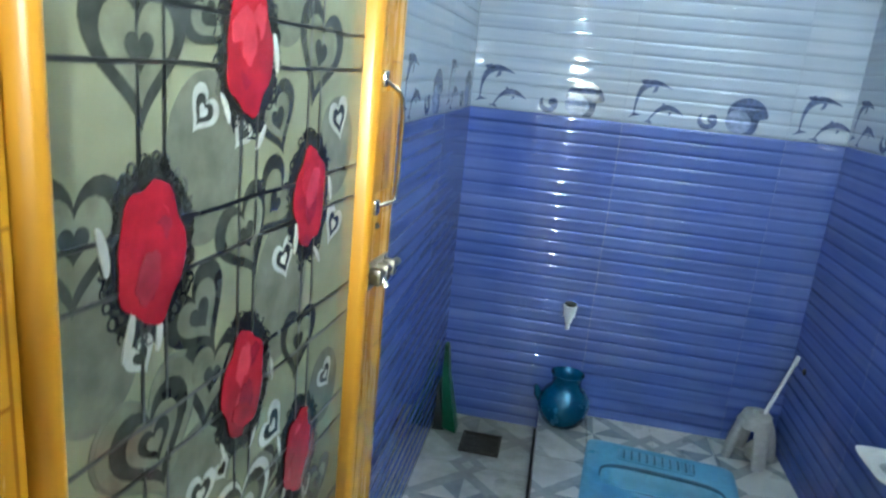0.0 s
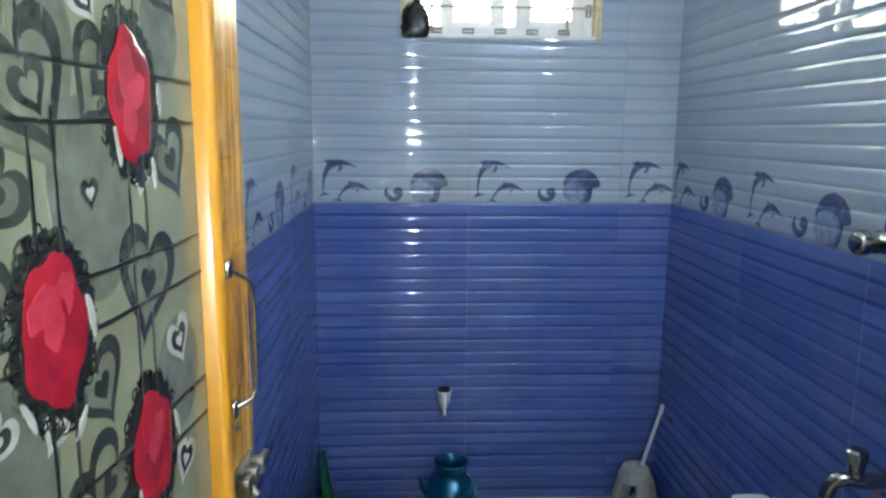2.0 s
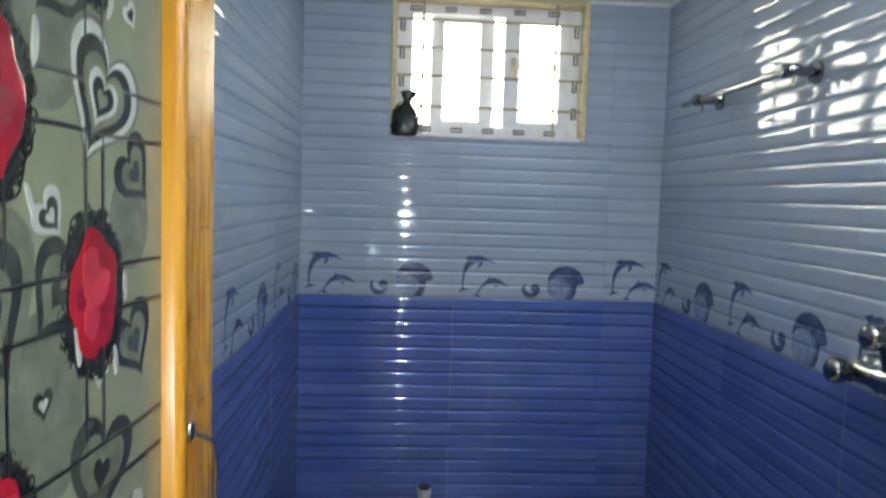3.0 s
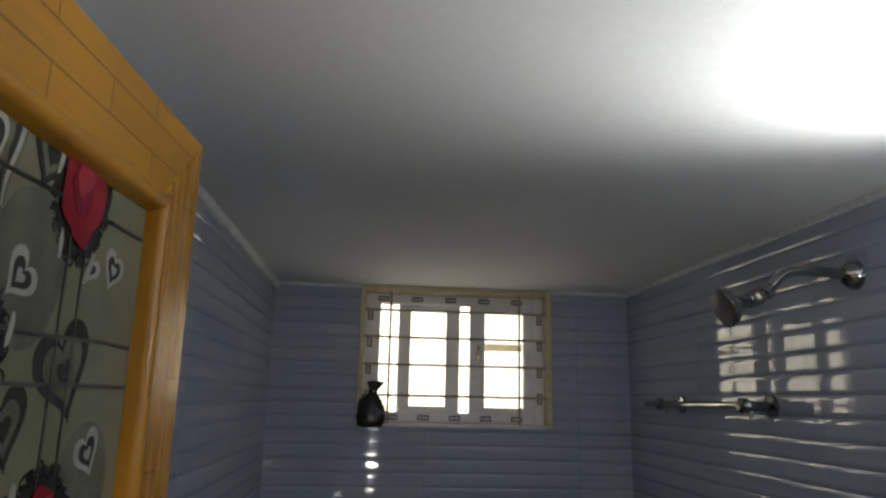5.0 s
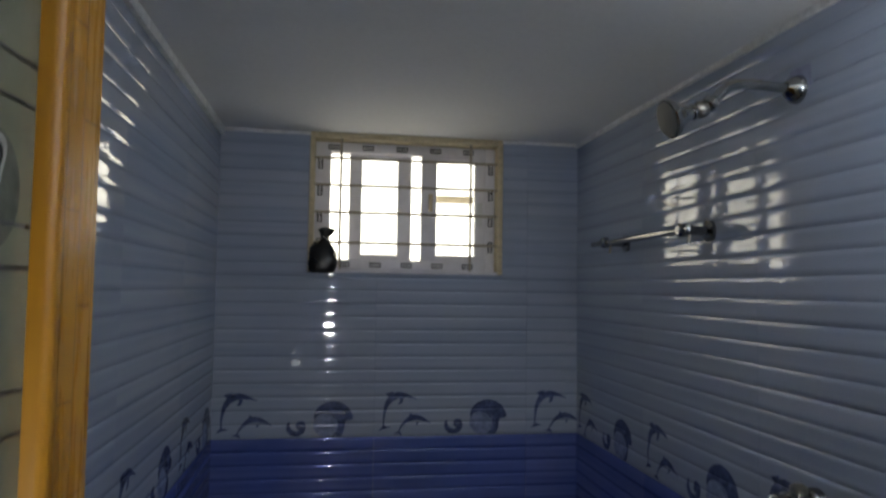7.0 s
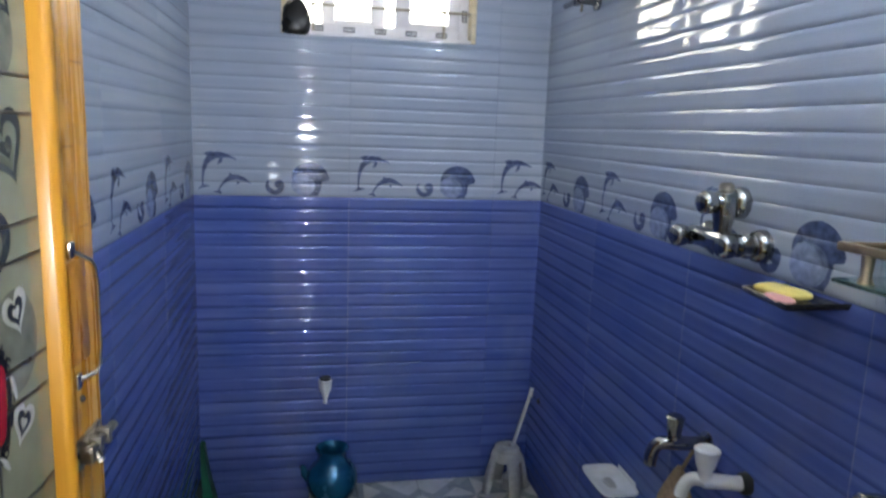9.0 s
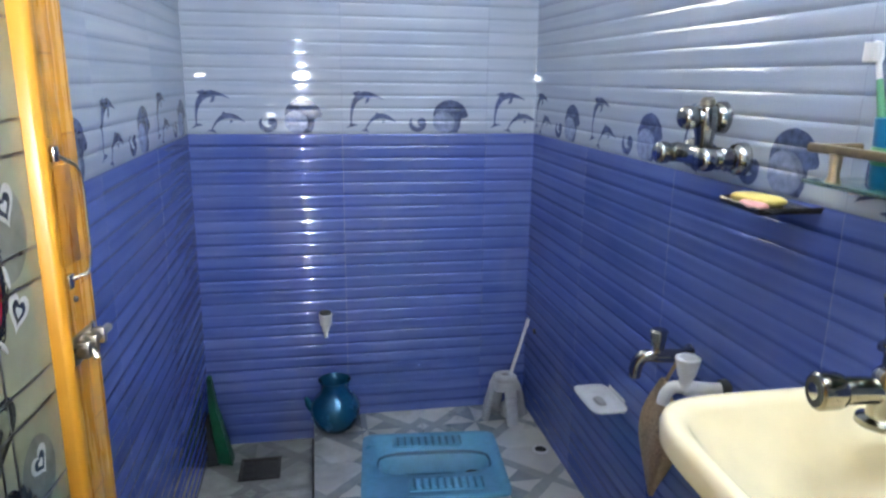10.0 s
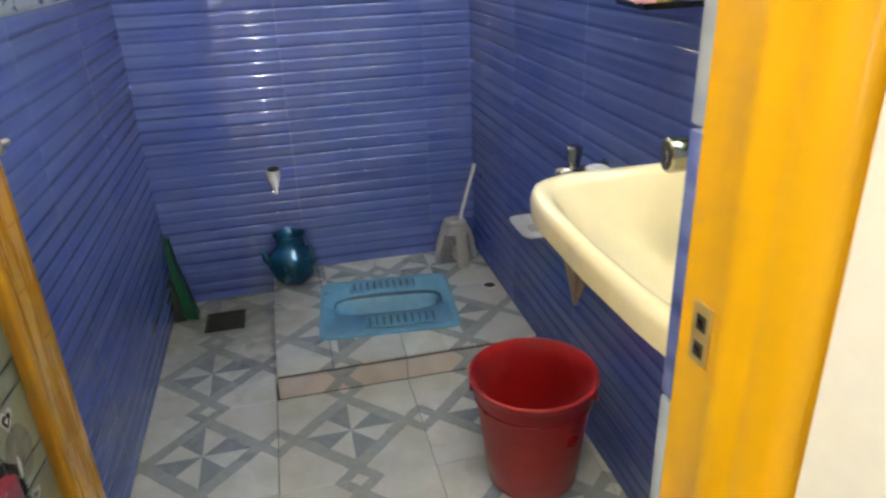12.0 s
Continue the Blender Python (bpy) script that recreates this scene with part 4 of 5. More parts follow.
for v in bm.verts:
    q = 1 + 0.16 * noise.noise(v.co * 38) + 0.10 * noise.noise(v.co * 90)
    v.co = Vector((v.co.x * q * 1.16 + 0.22 * max(0, v.co.z - 0.08), v.co.y * q * 0.55, v.co.z * 1.08))
part("sack", bm, M_BAG, bag, smooth=45, at=pose(0.334, -0.012, WZ0 - 0.010))
part("tie", tube([(0.310, -0.010, WZ0 + 0.090), (0.294, -0.022, WZ0 + 0.070), (0.292, -0.020, WZ0 + 0.030)], 0.0028, 8), M_BAG, bag)

# ---------------------------------------------------------------- fittings on the side wall
rail = thing("towel_rail", "nickel towel rail on the side wall", "towel rail")
part("rod", tube([(1.135, -0.310, 1.771), (1.135, -0.870, 1.771)], 0.0085, 14), M_CHROME, rail)
for y in (-0.41, -0.852):
    part("post", tube([(1.200, y, 1.771), (1.190, y, 1.771), (1.186, y, 1.771), (1.146, y, 1.771), (1.138, y, 1.771), (1.124, y, 1.771), (1.119, y, 1.771)], [0.024, 0.024, 0.011, 0.010, 0.016, 0.016, 0.010], 18), M_CHROME, rail)
    part("screw_hook", tube([(1.150, y + 0.004, 1.762), (1.148, y + 0.004, 1.742)], 0.004, 8), M_OLDCHROME, rail)
part("end_cap", tube([(1.135, -0.867, 1.771), (1.135, -0.875, 1.771), (1.135, -0.883, 1.771), (1.135, -0.886, 1.771)], [0.0095, 0.0125, 0.0110, 0.004], 16), M_CHROME, rail)

shower = thing("shower_head", "chrome shower head on a bent arm", "shower")
SY = -1.150
M_ROSE = surface("dark_rubber_face", (0.045, 0.048, 0.048), 0.45, 0.1, 0.3)
part("flange", tube([(1.202, SY, 2.006), (1.192, SY, 2.006), (1.180, SY, 2.007), (1.172, SY, 2.008)], [0.027, 0.026, 0.020, 0.012], 22), M_CHROME, shower)
part("arm", tube([(1.190, SY, 2.006), (1.130, SY, 2.010), (1.100, SY, 2.010)] + arc((1.085, SY, 2.009), (1.060, SY, 2.008), (1.044, SY, 1.988), 7) + [(1.030, SY, 1.974)], 0.0098, 14), M_CHROME, shower)
part("arm_nut", tube([(1.034, SY, 1.978), (1.031, SY, 1.975), (1.022, SY, 1.966), (1.019, SY, 1.963)], [0.0105, 0.0145, 0.0145, 0.0105], 8), M_CHROME, shower)
AX = Vector((-0.945, 0.0, -0.325)).normalized()
P0 = Vector((1.018, SY, 1.963))


def on_axis(prof):
    """Centres and radii along the head's axis."""
    return [P0 + AX * d for d, _ in prof], [r for _, r in prof]


part("ball_joint", tube(*on_axis([(-0.002, 0.009), (0.005, 0.0140), (0.013, 0.0158), (0.021, 0.0140), (0.025, 0.0100)]), 20), M_OLDCHROME, shower)
part("collar", tube(*on_axis([(0.023, 0.0115), (0.025, 0.0145), (0.030, 0.0145), (0.032, 0.0120)]), 20), M_CHROME, shower)
part("rose", tube(*on_axis([(0.031, 0.0125), (0.040, 0.0150), (0.052, 0.0205), (0.062, 0.0280), (0.067, 0.0330), (0.070, 0.0350), (0.077, 0.0355), (0.079, 0.0340)]), 32), M_CHROME, shower)
part("face", tube(*on_axis([(0.0785, 0.0330), (0.0803, 0.0320), (0.0810, 0.0260)]), 32), M_ROSE, shower, "dark pierced face")
whole("wall_patch", box((1.1975, SY - 0.036, 2.006), (1.2035, SY + 0.022, 2.046), 0.001), M_GROUT, "rough cement patch round the shower pipe", "patch", "structure")


def tap_unit(parent, y, z, reach, r):
    """A wall flange, a barrel and a domed tap head that stands out from the wall towards -x."""
    barrel = part("barrel", tube([(1.203, y, z), (1.150, y, z), (1.146, y, z), (1.200 - reach, y, z)], [0.0185, 0.0185, 0.0205, 0.0185], 20), M_CHROME, parent)
    part("wall_flange", tube([(1.2035, y, z), (1.188, y, z), (1.178, y, z), (1.172, y, z)], [0.0315, 0.0310, 0.0270, 0.0180], 26), M_CHROME, barrel)
    x = 1.200 - reach
    prof = [(0.000, 0.0150), (0.003, r * 0.90), (0.008, r), (0.020, r * 1.02), (0.027, r * 0.94), (0.032, r * 0.70), (0.034, r * 0.30)]
    head = part("tap_head", tube([(x - d, y, z) for d, _ in prof], [q for _, q in prof], 26), M_CHROME, barrel)
    return head


mixer = thing("wall_mixer", "chrome wall mixer with three domed tap heads", "mixer tap")
tap_unit(mixer, -1.100, 1.196, 0.062, 0.0225)
tap_unit(mixer, -1.262, 1.200, 0.062, 0.0225)
tap_unit(mixer, -1.185, 1.272, 0.060, 0.0225)
part("body", tube([(1.160, -1.085, 1.196), (1.160, -1.090, 1.196), (1.160, -1.150, 1.197), (1.160, -1.182, 1.198), (1.160, -1.215, 1.199), (1.160, -1.272, 1.200), (1.160, -1.277, 1.200)],
     [0.016, 0.0215, 0.0195, 0.0245, 0.0195, 0.0215, 0.016], 18), M_CHROME, mixer)
part("riser", tube([(1.162, -1.184, 1.205), (1.162, -1.184, 1.225), (1.162, -1.185, 1.240), (1.162, -1.185, 1.262), (1.162, -1.185, 1.290), (1.162, -1.185, 1.296)], [0.0200, 0.0170, 0.0200, 0.0250, 0.0240, 0.014], 18), M_CHROME, mixer)
part("outlet_cap", tube([(1.162, -1.185, 1.290), (1.162, -1.185, 1.306), (1.162, -1.185, 1.311)], [0.0150, 0.0145, 0.008], 18), M_OLDCHROME, mixer)

tray = thing("soap_tray", "black lacquered corner tray fixed to the side wall", "tray")
part("plate", loft([[(1.104, -1.352, 1.1385), (1.202, -1.340, 1.1385), (1.202, -1.482, 1.1385), (1.088, -1.482, 1.1385)],
     [(1.102, -1.350, 1.144), (1.202, -1.338, 1.144), (1.202, -1.484, 1.144), (1.086, -1.484, 1.144)]]), M_TRAY, tray, smooth=None)
part("lip", tube([(1.200, -1.340, 1.146), (1.103, -1.352, 1.146), (1.088, -1.482, 1.146), (1.200, -1.482, 1.146)], 0.003, 8), M_TRAY, tray)


def soap(name, label, mat, sx, sy, sz):
    return tagged(new(name, mesh_of(name, loft([rounded(0, 0, sx * 0.8, sy * 0.8, 0.0, 4, 28), rounded(0, 0, sx, sy, sz * 0.35, 4, 28), rounded(0, 0, sx, sy, sz * 0.7, 4, 28),
                  rounded(0, 0, sx * 0.82, sy * 0.82, sz, 4, 28)]), mat, smooth=60)), label, "soap")


s1 = soap("soap_bar", "yellow bar of soap on the black tray", M_SOAPY, 0.046, 0.026, 0.014)
s1.matrix_basis = pose(1.136, -1.408, 1.1442, 0, 0, 100)
s2 = soap("soap_bar", "pink bar of soap on the black tray", M_SOAPP, 0.030, 0.016, 0.008)
s2.matrix_basis = pose(1.107, -1.440, 1.1442, 0, 0, 80)

shelf = thing("glass_shelf", "green-edged glass shelf with a brown guard rail", "shelf")
part("glass", box((1.100, -2.060, 1.200), (1.198, -1.548, 1.206), 0.0015), M_SHELFGLASS, shelf)
part("guard_rail", box((1.112, -2.050, 1.243), (1.124, -1.536, 1.256), 0.003), M_BROWN, shelf)
for y in (-1.590, -1.99):
    part("rail_post", tube([(1.118, y, 1.204), (1.118, y, 1.216), (1.118, y, 1.245)], [0.011, 0.007, 0.009], 12), M_BRASSY, shelf)
    part("bracket", tube([(1.203, y, 1.195), (1.150, y, 1.195)], [0.012, 0.008], 12), M_BRASSY, shelf)
part("rail_arm", tube([(1.203, -1.541, 1.249), (1.118, -1.541, 1.249)], 0.006, 10), M_BROWN, shelf)

mirror = thing("wall_mirror", "mirror in a dark frame over the glass shelf", "mirror")
part("frame", boxes(((1.186, -2.060, 1.285), (1.200, -2.044, 1.780)), ((1.186, -1.646, 1.285), (1.200, -1.630, 1.780)),
     ((1.186, -2.044, 1.285), (1.200, -1.646, 1.301)), ((1.186, -2.044, 1.764), (1.200, -1.646, 1.780)), bev=0.002), M_TRAY, mirror)
part("mirror_glass", box((1.191, -2.044, 1.301), (1.196, -1.646, 1.764)), mirror_mat, mirror, smooth=None)

cup = thing("tumbler", "blue plastic tumbler on the glass shelf", "cup", pose(1.155, -1.655, 1.206))
part("wall", lathe([(0.027, 0.0), (0.029, 0.003), (0.034, 0.090), (0.032, 0.090), (0.027, 0.006), (0.010, 0.005)], 28), M_BLUECUP, cup, smooth=50)
part("band", lathe([(0.0305, 0.030), (0.0322, 0.034), (0.0332, 0.052), (0.0322, 0.054)], 28, False, False), M_LIME, cup, "green band")
for label, mat, foot, tip in (("white and green toothbrush in the blue tumbler", M_LIME, (1.150, -1.646, 1.214), (1.170, -1.572, 1.395)),
                              ("white and blue toothbrush in the blue tumbler", M_BLUECUP, (1.162, -1.660, 1.214), (1.168, -1.618, 1.402))):
    tb = thing("toothbrush", label, "toothbrush", group="toothbrushes in the tumbler")
    a, b = Vector(foot), Vector(tip)
    part("handle", tube([a, a.lerp(b, 0.5), a.lerp(b, 0.72)], [0.005, 0.006, 0.0045], 10), mat, tb)
    part("head", tube([a.lerp(b, 0.70), a.lerp(b, 0.84), a.lerp(b, 0.88), a.lerp(b, 0.98), b], [0.0040, 0.0040, 0.0075, 0.0080, 0.004], 10), M_WHITEP, tb)
    part("bristles", box((-0.009, -0.010, -0.013), (0.0, 0.010, 0.013), 0.001), M_WHITEP, tb, at=Matrix.Translation(a.lerp(b, 0.92) + Vector((-0.006, 0, 0))))

tap = thing("bib_tap", "chrome bib tap low on the side wall", "tap", pose(0.004, 0.012, -0.010))
part("flange", tube([(1.203, -1.168, 0.775), (1.192, -1.168, 0.775), (1.186, -1.168, 0.775)], [0.026, 0.024, 0.013], 18), M_CHROME, tap)
part("body", tube([(1.195, -1.168, 0.775), (1.150, -1.168, 0.775), (1.115, -1.163, 0.776)], [0.012, 0.015, 0.015], 14), M_CHROME, tap)
part("spout", tube([(1.115, -1.163, 0.776)] + arc((1.100, -1.160, 0.776), (1.082, -1.152, 0.774), (1.079, -1.150, 0.742), 6) + [(1.079, -1.150, 0.724)], [0.014] * 8 + [0.012], 14), M_CHROME, tap)
part("spindle", tube([(1.120, -1.163, 0.780), (1.120, -1.163, 0.792), (1.120, -1.163, 0.796), (1.120, -1.163, 0.824), (1.120, -1.163, 0.832), (1.120, -1.163, 0.836)], [0.013, 0.012, 0.0145, 0.0175, 0.0200, 0.0150], 18), M_CHROME, tap)

valve = thing("plastic_tap", "white plastic tap with a bent spout", "tap", pose(0.010, 0.012, -0.004))
part("body", tube([(1.193, -1.308, 0.752), (1.165, -1.303, 0.752), (1.110, -1.285, 0.752)], [0.016, 0.014, 0.015], 14), M_WHITEP, valve)
part("collar", tube([(1.193, -1.308, 0.752), (1.176, -1.305, 0.752)], [0.022, 0.020], 16), M_DARK, valve)
part("cup_handle", tube([(1.112, -1.286, 0.755), (1.112, -1.286, 0.772), (1.112, -1.286, 0.782), (1.112, -1.286, 0.815), (1.112, -1.286, 0.818)], [0.015, 0.013, 0.018, 0.025, 0.021], 18), M_WHITEP, valve)
part("spout", tube([(1.112, -1.286, 0.752)] + arc((1.098, -1.278, 0.752), (1.080, -1.268, 0.748), (1.078, -1.266, 0.712), 6), 0.0125, 14), M_WHITEP, valve)

cloth = thing("cleaning_cloth", "brown cloth hanging from the low taps", "cloth")
rings = []
for i in range(19):
    t = i / 18
    wide = 0.009 + 0.044 * math.sin(math.pi * t ** 0.85) ** 1.2
    rings.append([(1.152 + 0.55 * wide * q * math.cos(a), -1.140 + 0.012 * t + wide * q * math.sin(a), 0.705 - 0.295 * t)
                  for a, q in ((2 * math.pi * k / 28, 1 + 0.20 * math.sin(5 * 2 * math.pi * k / 28 + 2.2 * t) + 0.12 * math.sin(3 * 2 * math.pi * k / 28 - 3 * t)) for k in range(28))])
part("fold", loft(rings), M_CLOTH, cloth, smooth=70)
part("hanging_loop", tube([(1.150, -1.140, 0.685), (1.160, -1.155, 0.730), (1.170, -1.164, 0.764)], 0.004, 8), M_CLOTH, cloth)

dish = thing("soap_dish", "white plastic soap dish fixed low on the side wall", "soap dish", pose(1.150, -0.825, 0.498))
part("bowl", loft([rounded(0, 0, 0.030, 0.055, -0.010, 4, 32), rounded(0, 0, 0.050, 0.085, 0.004, 5, 32), rounded(0, 0, 0.051, 0.086, 0.008, 5, 32), rounded(0, 0, 0.044, 0.078, 0.009, 5, 32),
     rounded(0, 0, 0.036, 0.068, -0.002, 4, 32), rounded(0, 0, 0.010, 0.020, -0.004, 4, 32)]), M_WHITEP, dish, smooth=50)
part("remnant", loft([rounded(0, 0, 0.014, 0.026, -0.003, 3, 20), rounded(0, 0, 0.010, 0.020, 0.004, 3, 20)]), M_STOOL, dish, "grey soap remnant")
part("back_plate", box((0.046, -0.050, -0.020), (0.052, 0.050, 0.022), 0.002), M_WHITEP, dish)

# ---------------------------------------------------------------- washbasin
basin = thing("washbasin", "cream porcelain washbasin fixed to the side wall", "washbasin", pose(0, 0, 0.015))
BX, BY = 1.000, -1.935


def plan(cx, cy, ax, ay, z, p=6.0, n=72, bow=0.012):
    out = []
    for x, y, q in rounded(cx, cy, ax, ay, z, p, n):
        k = max(0.0, (cx - x) / ax)
        out.append((x - bow * k * (1 - ((y - cy) / ay) ** 2), y, q))
    return out


part("bowl", loft([plan(1.06, BY, 0.100, 0.110, 0.765, 3), plan(1.05, BY, 0.130, 0.150, 0.790, 3), plan(1.03, BY, 0.150, 0.180, 0.850, 4), plan(BX + 0.01, BY, 0.180, 0.215, 0.903, 6),
     plan(BX, BY, 0.199, 0.235, 0.911, 7), plan(BX, BY, 0.200, 0.236, 0.932, 7), plan(BX, BY, 0.196, 0.232, 0.943, 7), plan(BX, BY, 0.190, 0.226, 0.946, 7),
     plan(0.962, BY, 0.144, 0.208, 0.945, 6), plan(0.962, BY, 0.139, 0.203, 0.936, 6), plan(0.963, BY, 0.128, 0.190, 0.918, 5), plan(0.965, BY, 0.112, 0.172, 0.893, 4), plan(0.972, BY, 0.088, 0.130, 0.855, 3),
     plan(0.985, BY, 0.050, 0.070, 0.828, 2.5), plan(0.990, BY, 0.020, 0.020, 0.822, 2)]), M_CREAM, basin, smooth=60)
part("waste_hole", lathe([(0.021, 0.0), (0.019, 0.003), (0.015, 0.002), (0.013, -0.001)], 24), M_CHROME, basin, at=pose(0.990, BY, 0.822))
part("overflow", tube([(1.078, BY, 0.905), (1.070, BY, 0.902)], [0.008, 0.009], 14), M_DARK, basin)
M_BTAP = surface("dull_dark_chrome", (0.34, 0.33, 0.28), 0.13, 1.0, 0.2, (0.20, 0.15, 0.06), 0.5, 60, 25, 0.08)
btap = thing("pillar_tap", "chrome pillar tap standing on the washbasin", "tap", pose(0, 0, 0.015))
TX, TY = 1.046, -1.808
part("base", lathe([(0.030, 0.0), (0.029, 0.006), (0.020, 0.010), (0.018, 0.030)], 22), M_BTAP, btap, at=pose(TX, TY, 0.9445))
part("column", tube([(TX, TY, 0.960), (TX, TY, 0.985), (TX, TY, 1.005), (TX, TY, 1.012)], [0.018, 0.021, 0.019, 0.014], 18), M_BTAP, btap)
SDX, SDY = -0.98, 0.18


def along(d, z):
    return (TX + SDX * d, TY + SDY * d, z)


part("spout", tube([along(0.0, 0.985), along(0.030, 0.986), along(0.052, 0.985), along(0.054, 0.985), along(0.060, 0.985), along(0.082, 0.984), along(0.085, 0.984)],
     [0.015, 0.016, 0.016, 0.019, 0.0215, 0.0225, 0.020], 22), M_BTAP, btap)
part("mouth", tube([along(0.0845, 0.984), along(0.0862, 0.984)], [0.0185, 0.0175], 20), M_DARK, btap)
part("mouth_ring", tube([along(0.0850, 0.984), along(0.0868, 0.984)], [0.0105, 0.0100], 16), M_BTAP, btap)
part("spindle", tube([(TX, TY, 1.010), (TX, TY, 1.030), (TX, TY, 1.034), (TX, TY, 1.040)], [0.011, 0.011, 0.019, 0.018], 16), M_BTAP, btap)
part("tap_head", tube([(TX, TY, 1.040), (TX, TY, 1.050), (TX, TY, 1.085), (TX, TY, 1.096)], [0.013, 0.012, 0.018, 0.021], 16), M_BTAP, btap)
waste = thing("waste_pipe", "cream waste pipe under the washbasin", "pipe")
part("pipe", tube([(0.952, BY, 0.835), (0.946, BY, 0.700), (0.946, BY, 0.500), (0.955, BY, 0.300), (0.970, BY, 0.0)], 0.0125, 14), M_CREAM, waste)
part("nut", tube([(0.952, BY, 0.800), (0.950, BY, 0.785)], 0.017, 8), M_WHITEP, waste)
part("floor_collar", lathe([(0.035, 0.0), (0.033, 0.006), (0.018, 0.010)], 20), M_WHITEP, waste, at=pose(0.970, BY, 0.0))

bucket = thing("bucket", "red plastic bucket standing on the floor", "bucket", pose(1.006, -1.232, 0.0))
part("wall", lathe([(0.108, 0.0), (0.112, 0.004), (0.125, 0.120), (0.140, 0.255), (0.143, 0.285), (0.152, 0.288), (0.156, 0.296), (0.155, 0.304), (0.149, 0.306), (0.143, 0.300),
     (0.136, 0.255), (0.121, 0.120), (0.107, 0.010), (0.02, 0.008)], 56), M_BUCKET, bucket, smooth=45)
part("rib", lathe([(0.1395, 0.240), (0.1435, 0.243), (0.1435, 0.247), (0.1410, 0.250)], 56, False, False), M_BUCKET, bucket, smooth=80)
for s in (-1, 1):
    part("ear", box((-0.012, s * 0.1475 - 0.007, 0.240), (0.012, s * 0.1475 + 0.007, 0.280), 0.003), M_BUCKET, bucket, at=pose(0, 0, 0, 0, 0, 66))
handle_pts = [Matrix.Rotation(radians(66), 3, 'Z') @ Vector((0.150 * math.sin(a) * 1.02, 0.150 * math.cos(a), 0.262 - 0.045 * math.sin(a))) for a in (math.pi * k / 16 for k in range(17))]
part("bail", tube(handle_pts, 0.0028, 8), M_DARK, bucket, "thin wire handle")

wall_lamp = thing("wall_lamp", "small bulb in a white cup holder high on the side wall", "lamp")
part("base", box((1.186, -1.770, 1.825), (1.202, -1.700, 1.885), 0.004), M_WHITEP, wall_lamp)
part("arm", tube([(1.195, -1.735, 1.855), (1.150, -1.735, 1.842), (1.115, -1.735, 1.845)], 0.008, 10), M_WHITEP, wall_lamp)
# out of view; flared to block the bulb's light from the lower walls
part("holder", tube([(1.115, -1.735, 1.836), (1.115, -1.735, 1.844), (1.115, -1.735, 1.856), (1.115, -1.735, 1.866), (1.115, -1.735, 1.8662)], [0.016, 0.024, 0.032, 0.042, 0.014], 24), M_WHITEP, wall_lamp)
part("bulb", tube([(1.115, -1.735, q) for q in (1.867, 1.874, 1.888, 1.900, 1.907, 1.910)], [0.012, 0.018, 0.020, 0.018, 0.010, 0.003], 20), glow_mat, wall_lamp, "glowing white bulb")

# ---------------------------------------------------------------- tiles, the last and most numerous pieces
AMP, RSEG = 0.0020, 24


def ridge_y(z):
    """How far the tile stands out at height z over its row's foot: flat bands with rounded shoulders and a narrow groove between."""
    q = (z / RIDGE) % 1.0
    s = abs(2 * q - 1)
    return AMP * (1 - 0.02 * s ** 2 - 0.98 * max(0.0, (s - 0.52) / 0.48) ** 2) - 0.0003 * max(0.0, (s - 0.90) / 0.10) ** 2


TILE_CACHE = {}


def tile_mesh(w, z0, z1, mat):
    """A ridged tile w wide, from z0 to z1 over its row's foot; x along the wall, its face towards -y."""
    key = (round(w, 4), round(z0, 4), round(z1, 4), mat.name)
    if key in TILE_CACHE:
        return TILE_CACHE[key]
    g = 0.0006
    verts, faces = [], []
    x0, x1 = g, w - g
    lo, hi = z0 + g, z1 - g
    k0, k1 = int(lo / RIDGE + 1e-6), int(math.ceil(hi / RIDGE - 1e-6))
    for k in range(k0, k1):
        a, b = max(lo, k * RIDGE), min(hi, (k + 1) * RIDGE)
        if b - a < 1e-4:
            continue
        n0 = len(verts)
        for i in range(RSEG + 1):
            z = a + (b - a) * (0.5 - 0.5 * math.cos(math.pi * i / RSEG))
            zz = min(max(z, k * RIDGE + 1e-6), (k + 1) * RIDGE - 1e-6)
            y = -ridge_y(zz)
            verts += [(x0, y, z), (x1, y, z)]
        for i in range(RSEG):
            p = n0 + 2 * i
            faces.append((p, p + 1, p + 3, p + 2))
    smooth_count = len(faces)
    n0 = len(verts)
    verts += [(x0, 0, lo), (x1, 0, lo), (x1, 0, hi), (x0, 0, hi), (x0, T - 0.0004, lo), (x1, T - 0.0004, lo), (x1, T - 0.0004, hi), (x0, T - 0.0004, hi)]
    for i in range(4):
        j = (i + 1) % 4
        faces.append((n0 + i, n0 + 4 + i, n0 + 4 + j, n0 + j))
    me = bpy.data.meshes.new("tile")
    me.from_pydata(verts, [], faces)
    me.polygons.foreach_set("use_smooth", [i < smooth_count for i in range(len(faces))])
    me.materials.append(mat)
    me.update()
    TILE_CACHE[key] = me
    return me


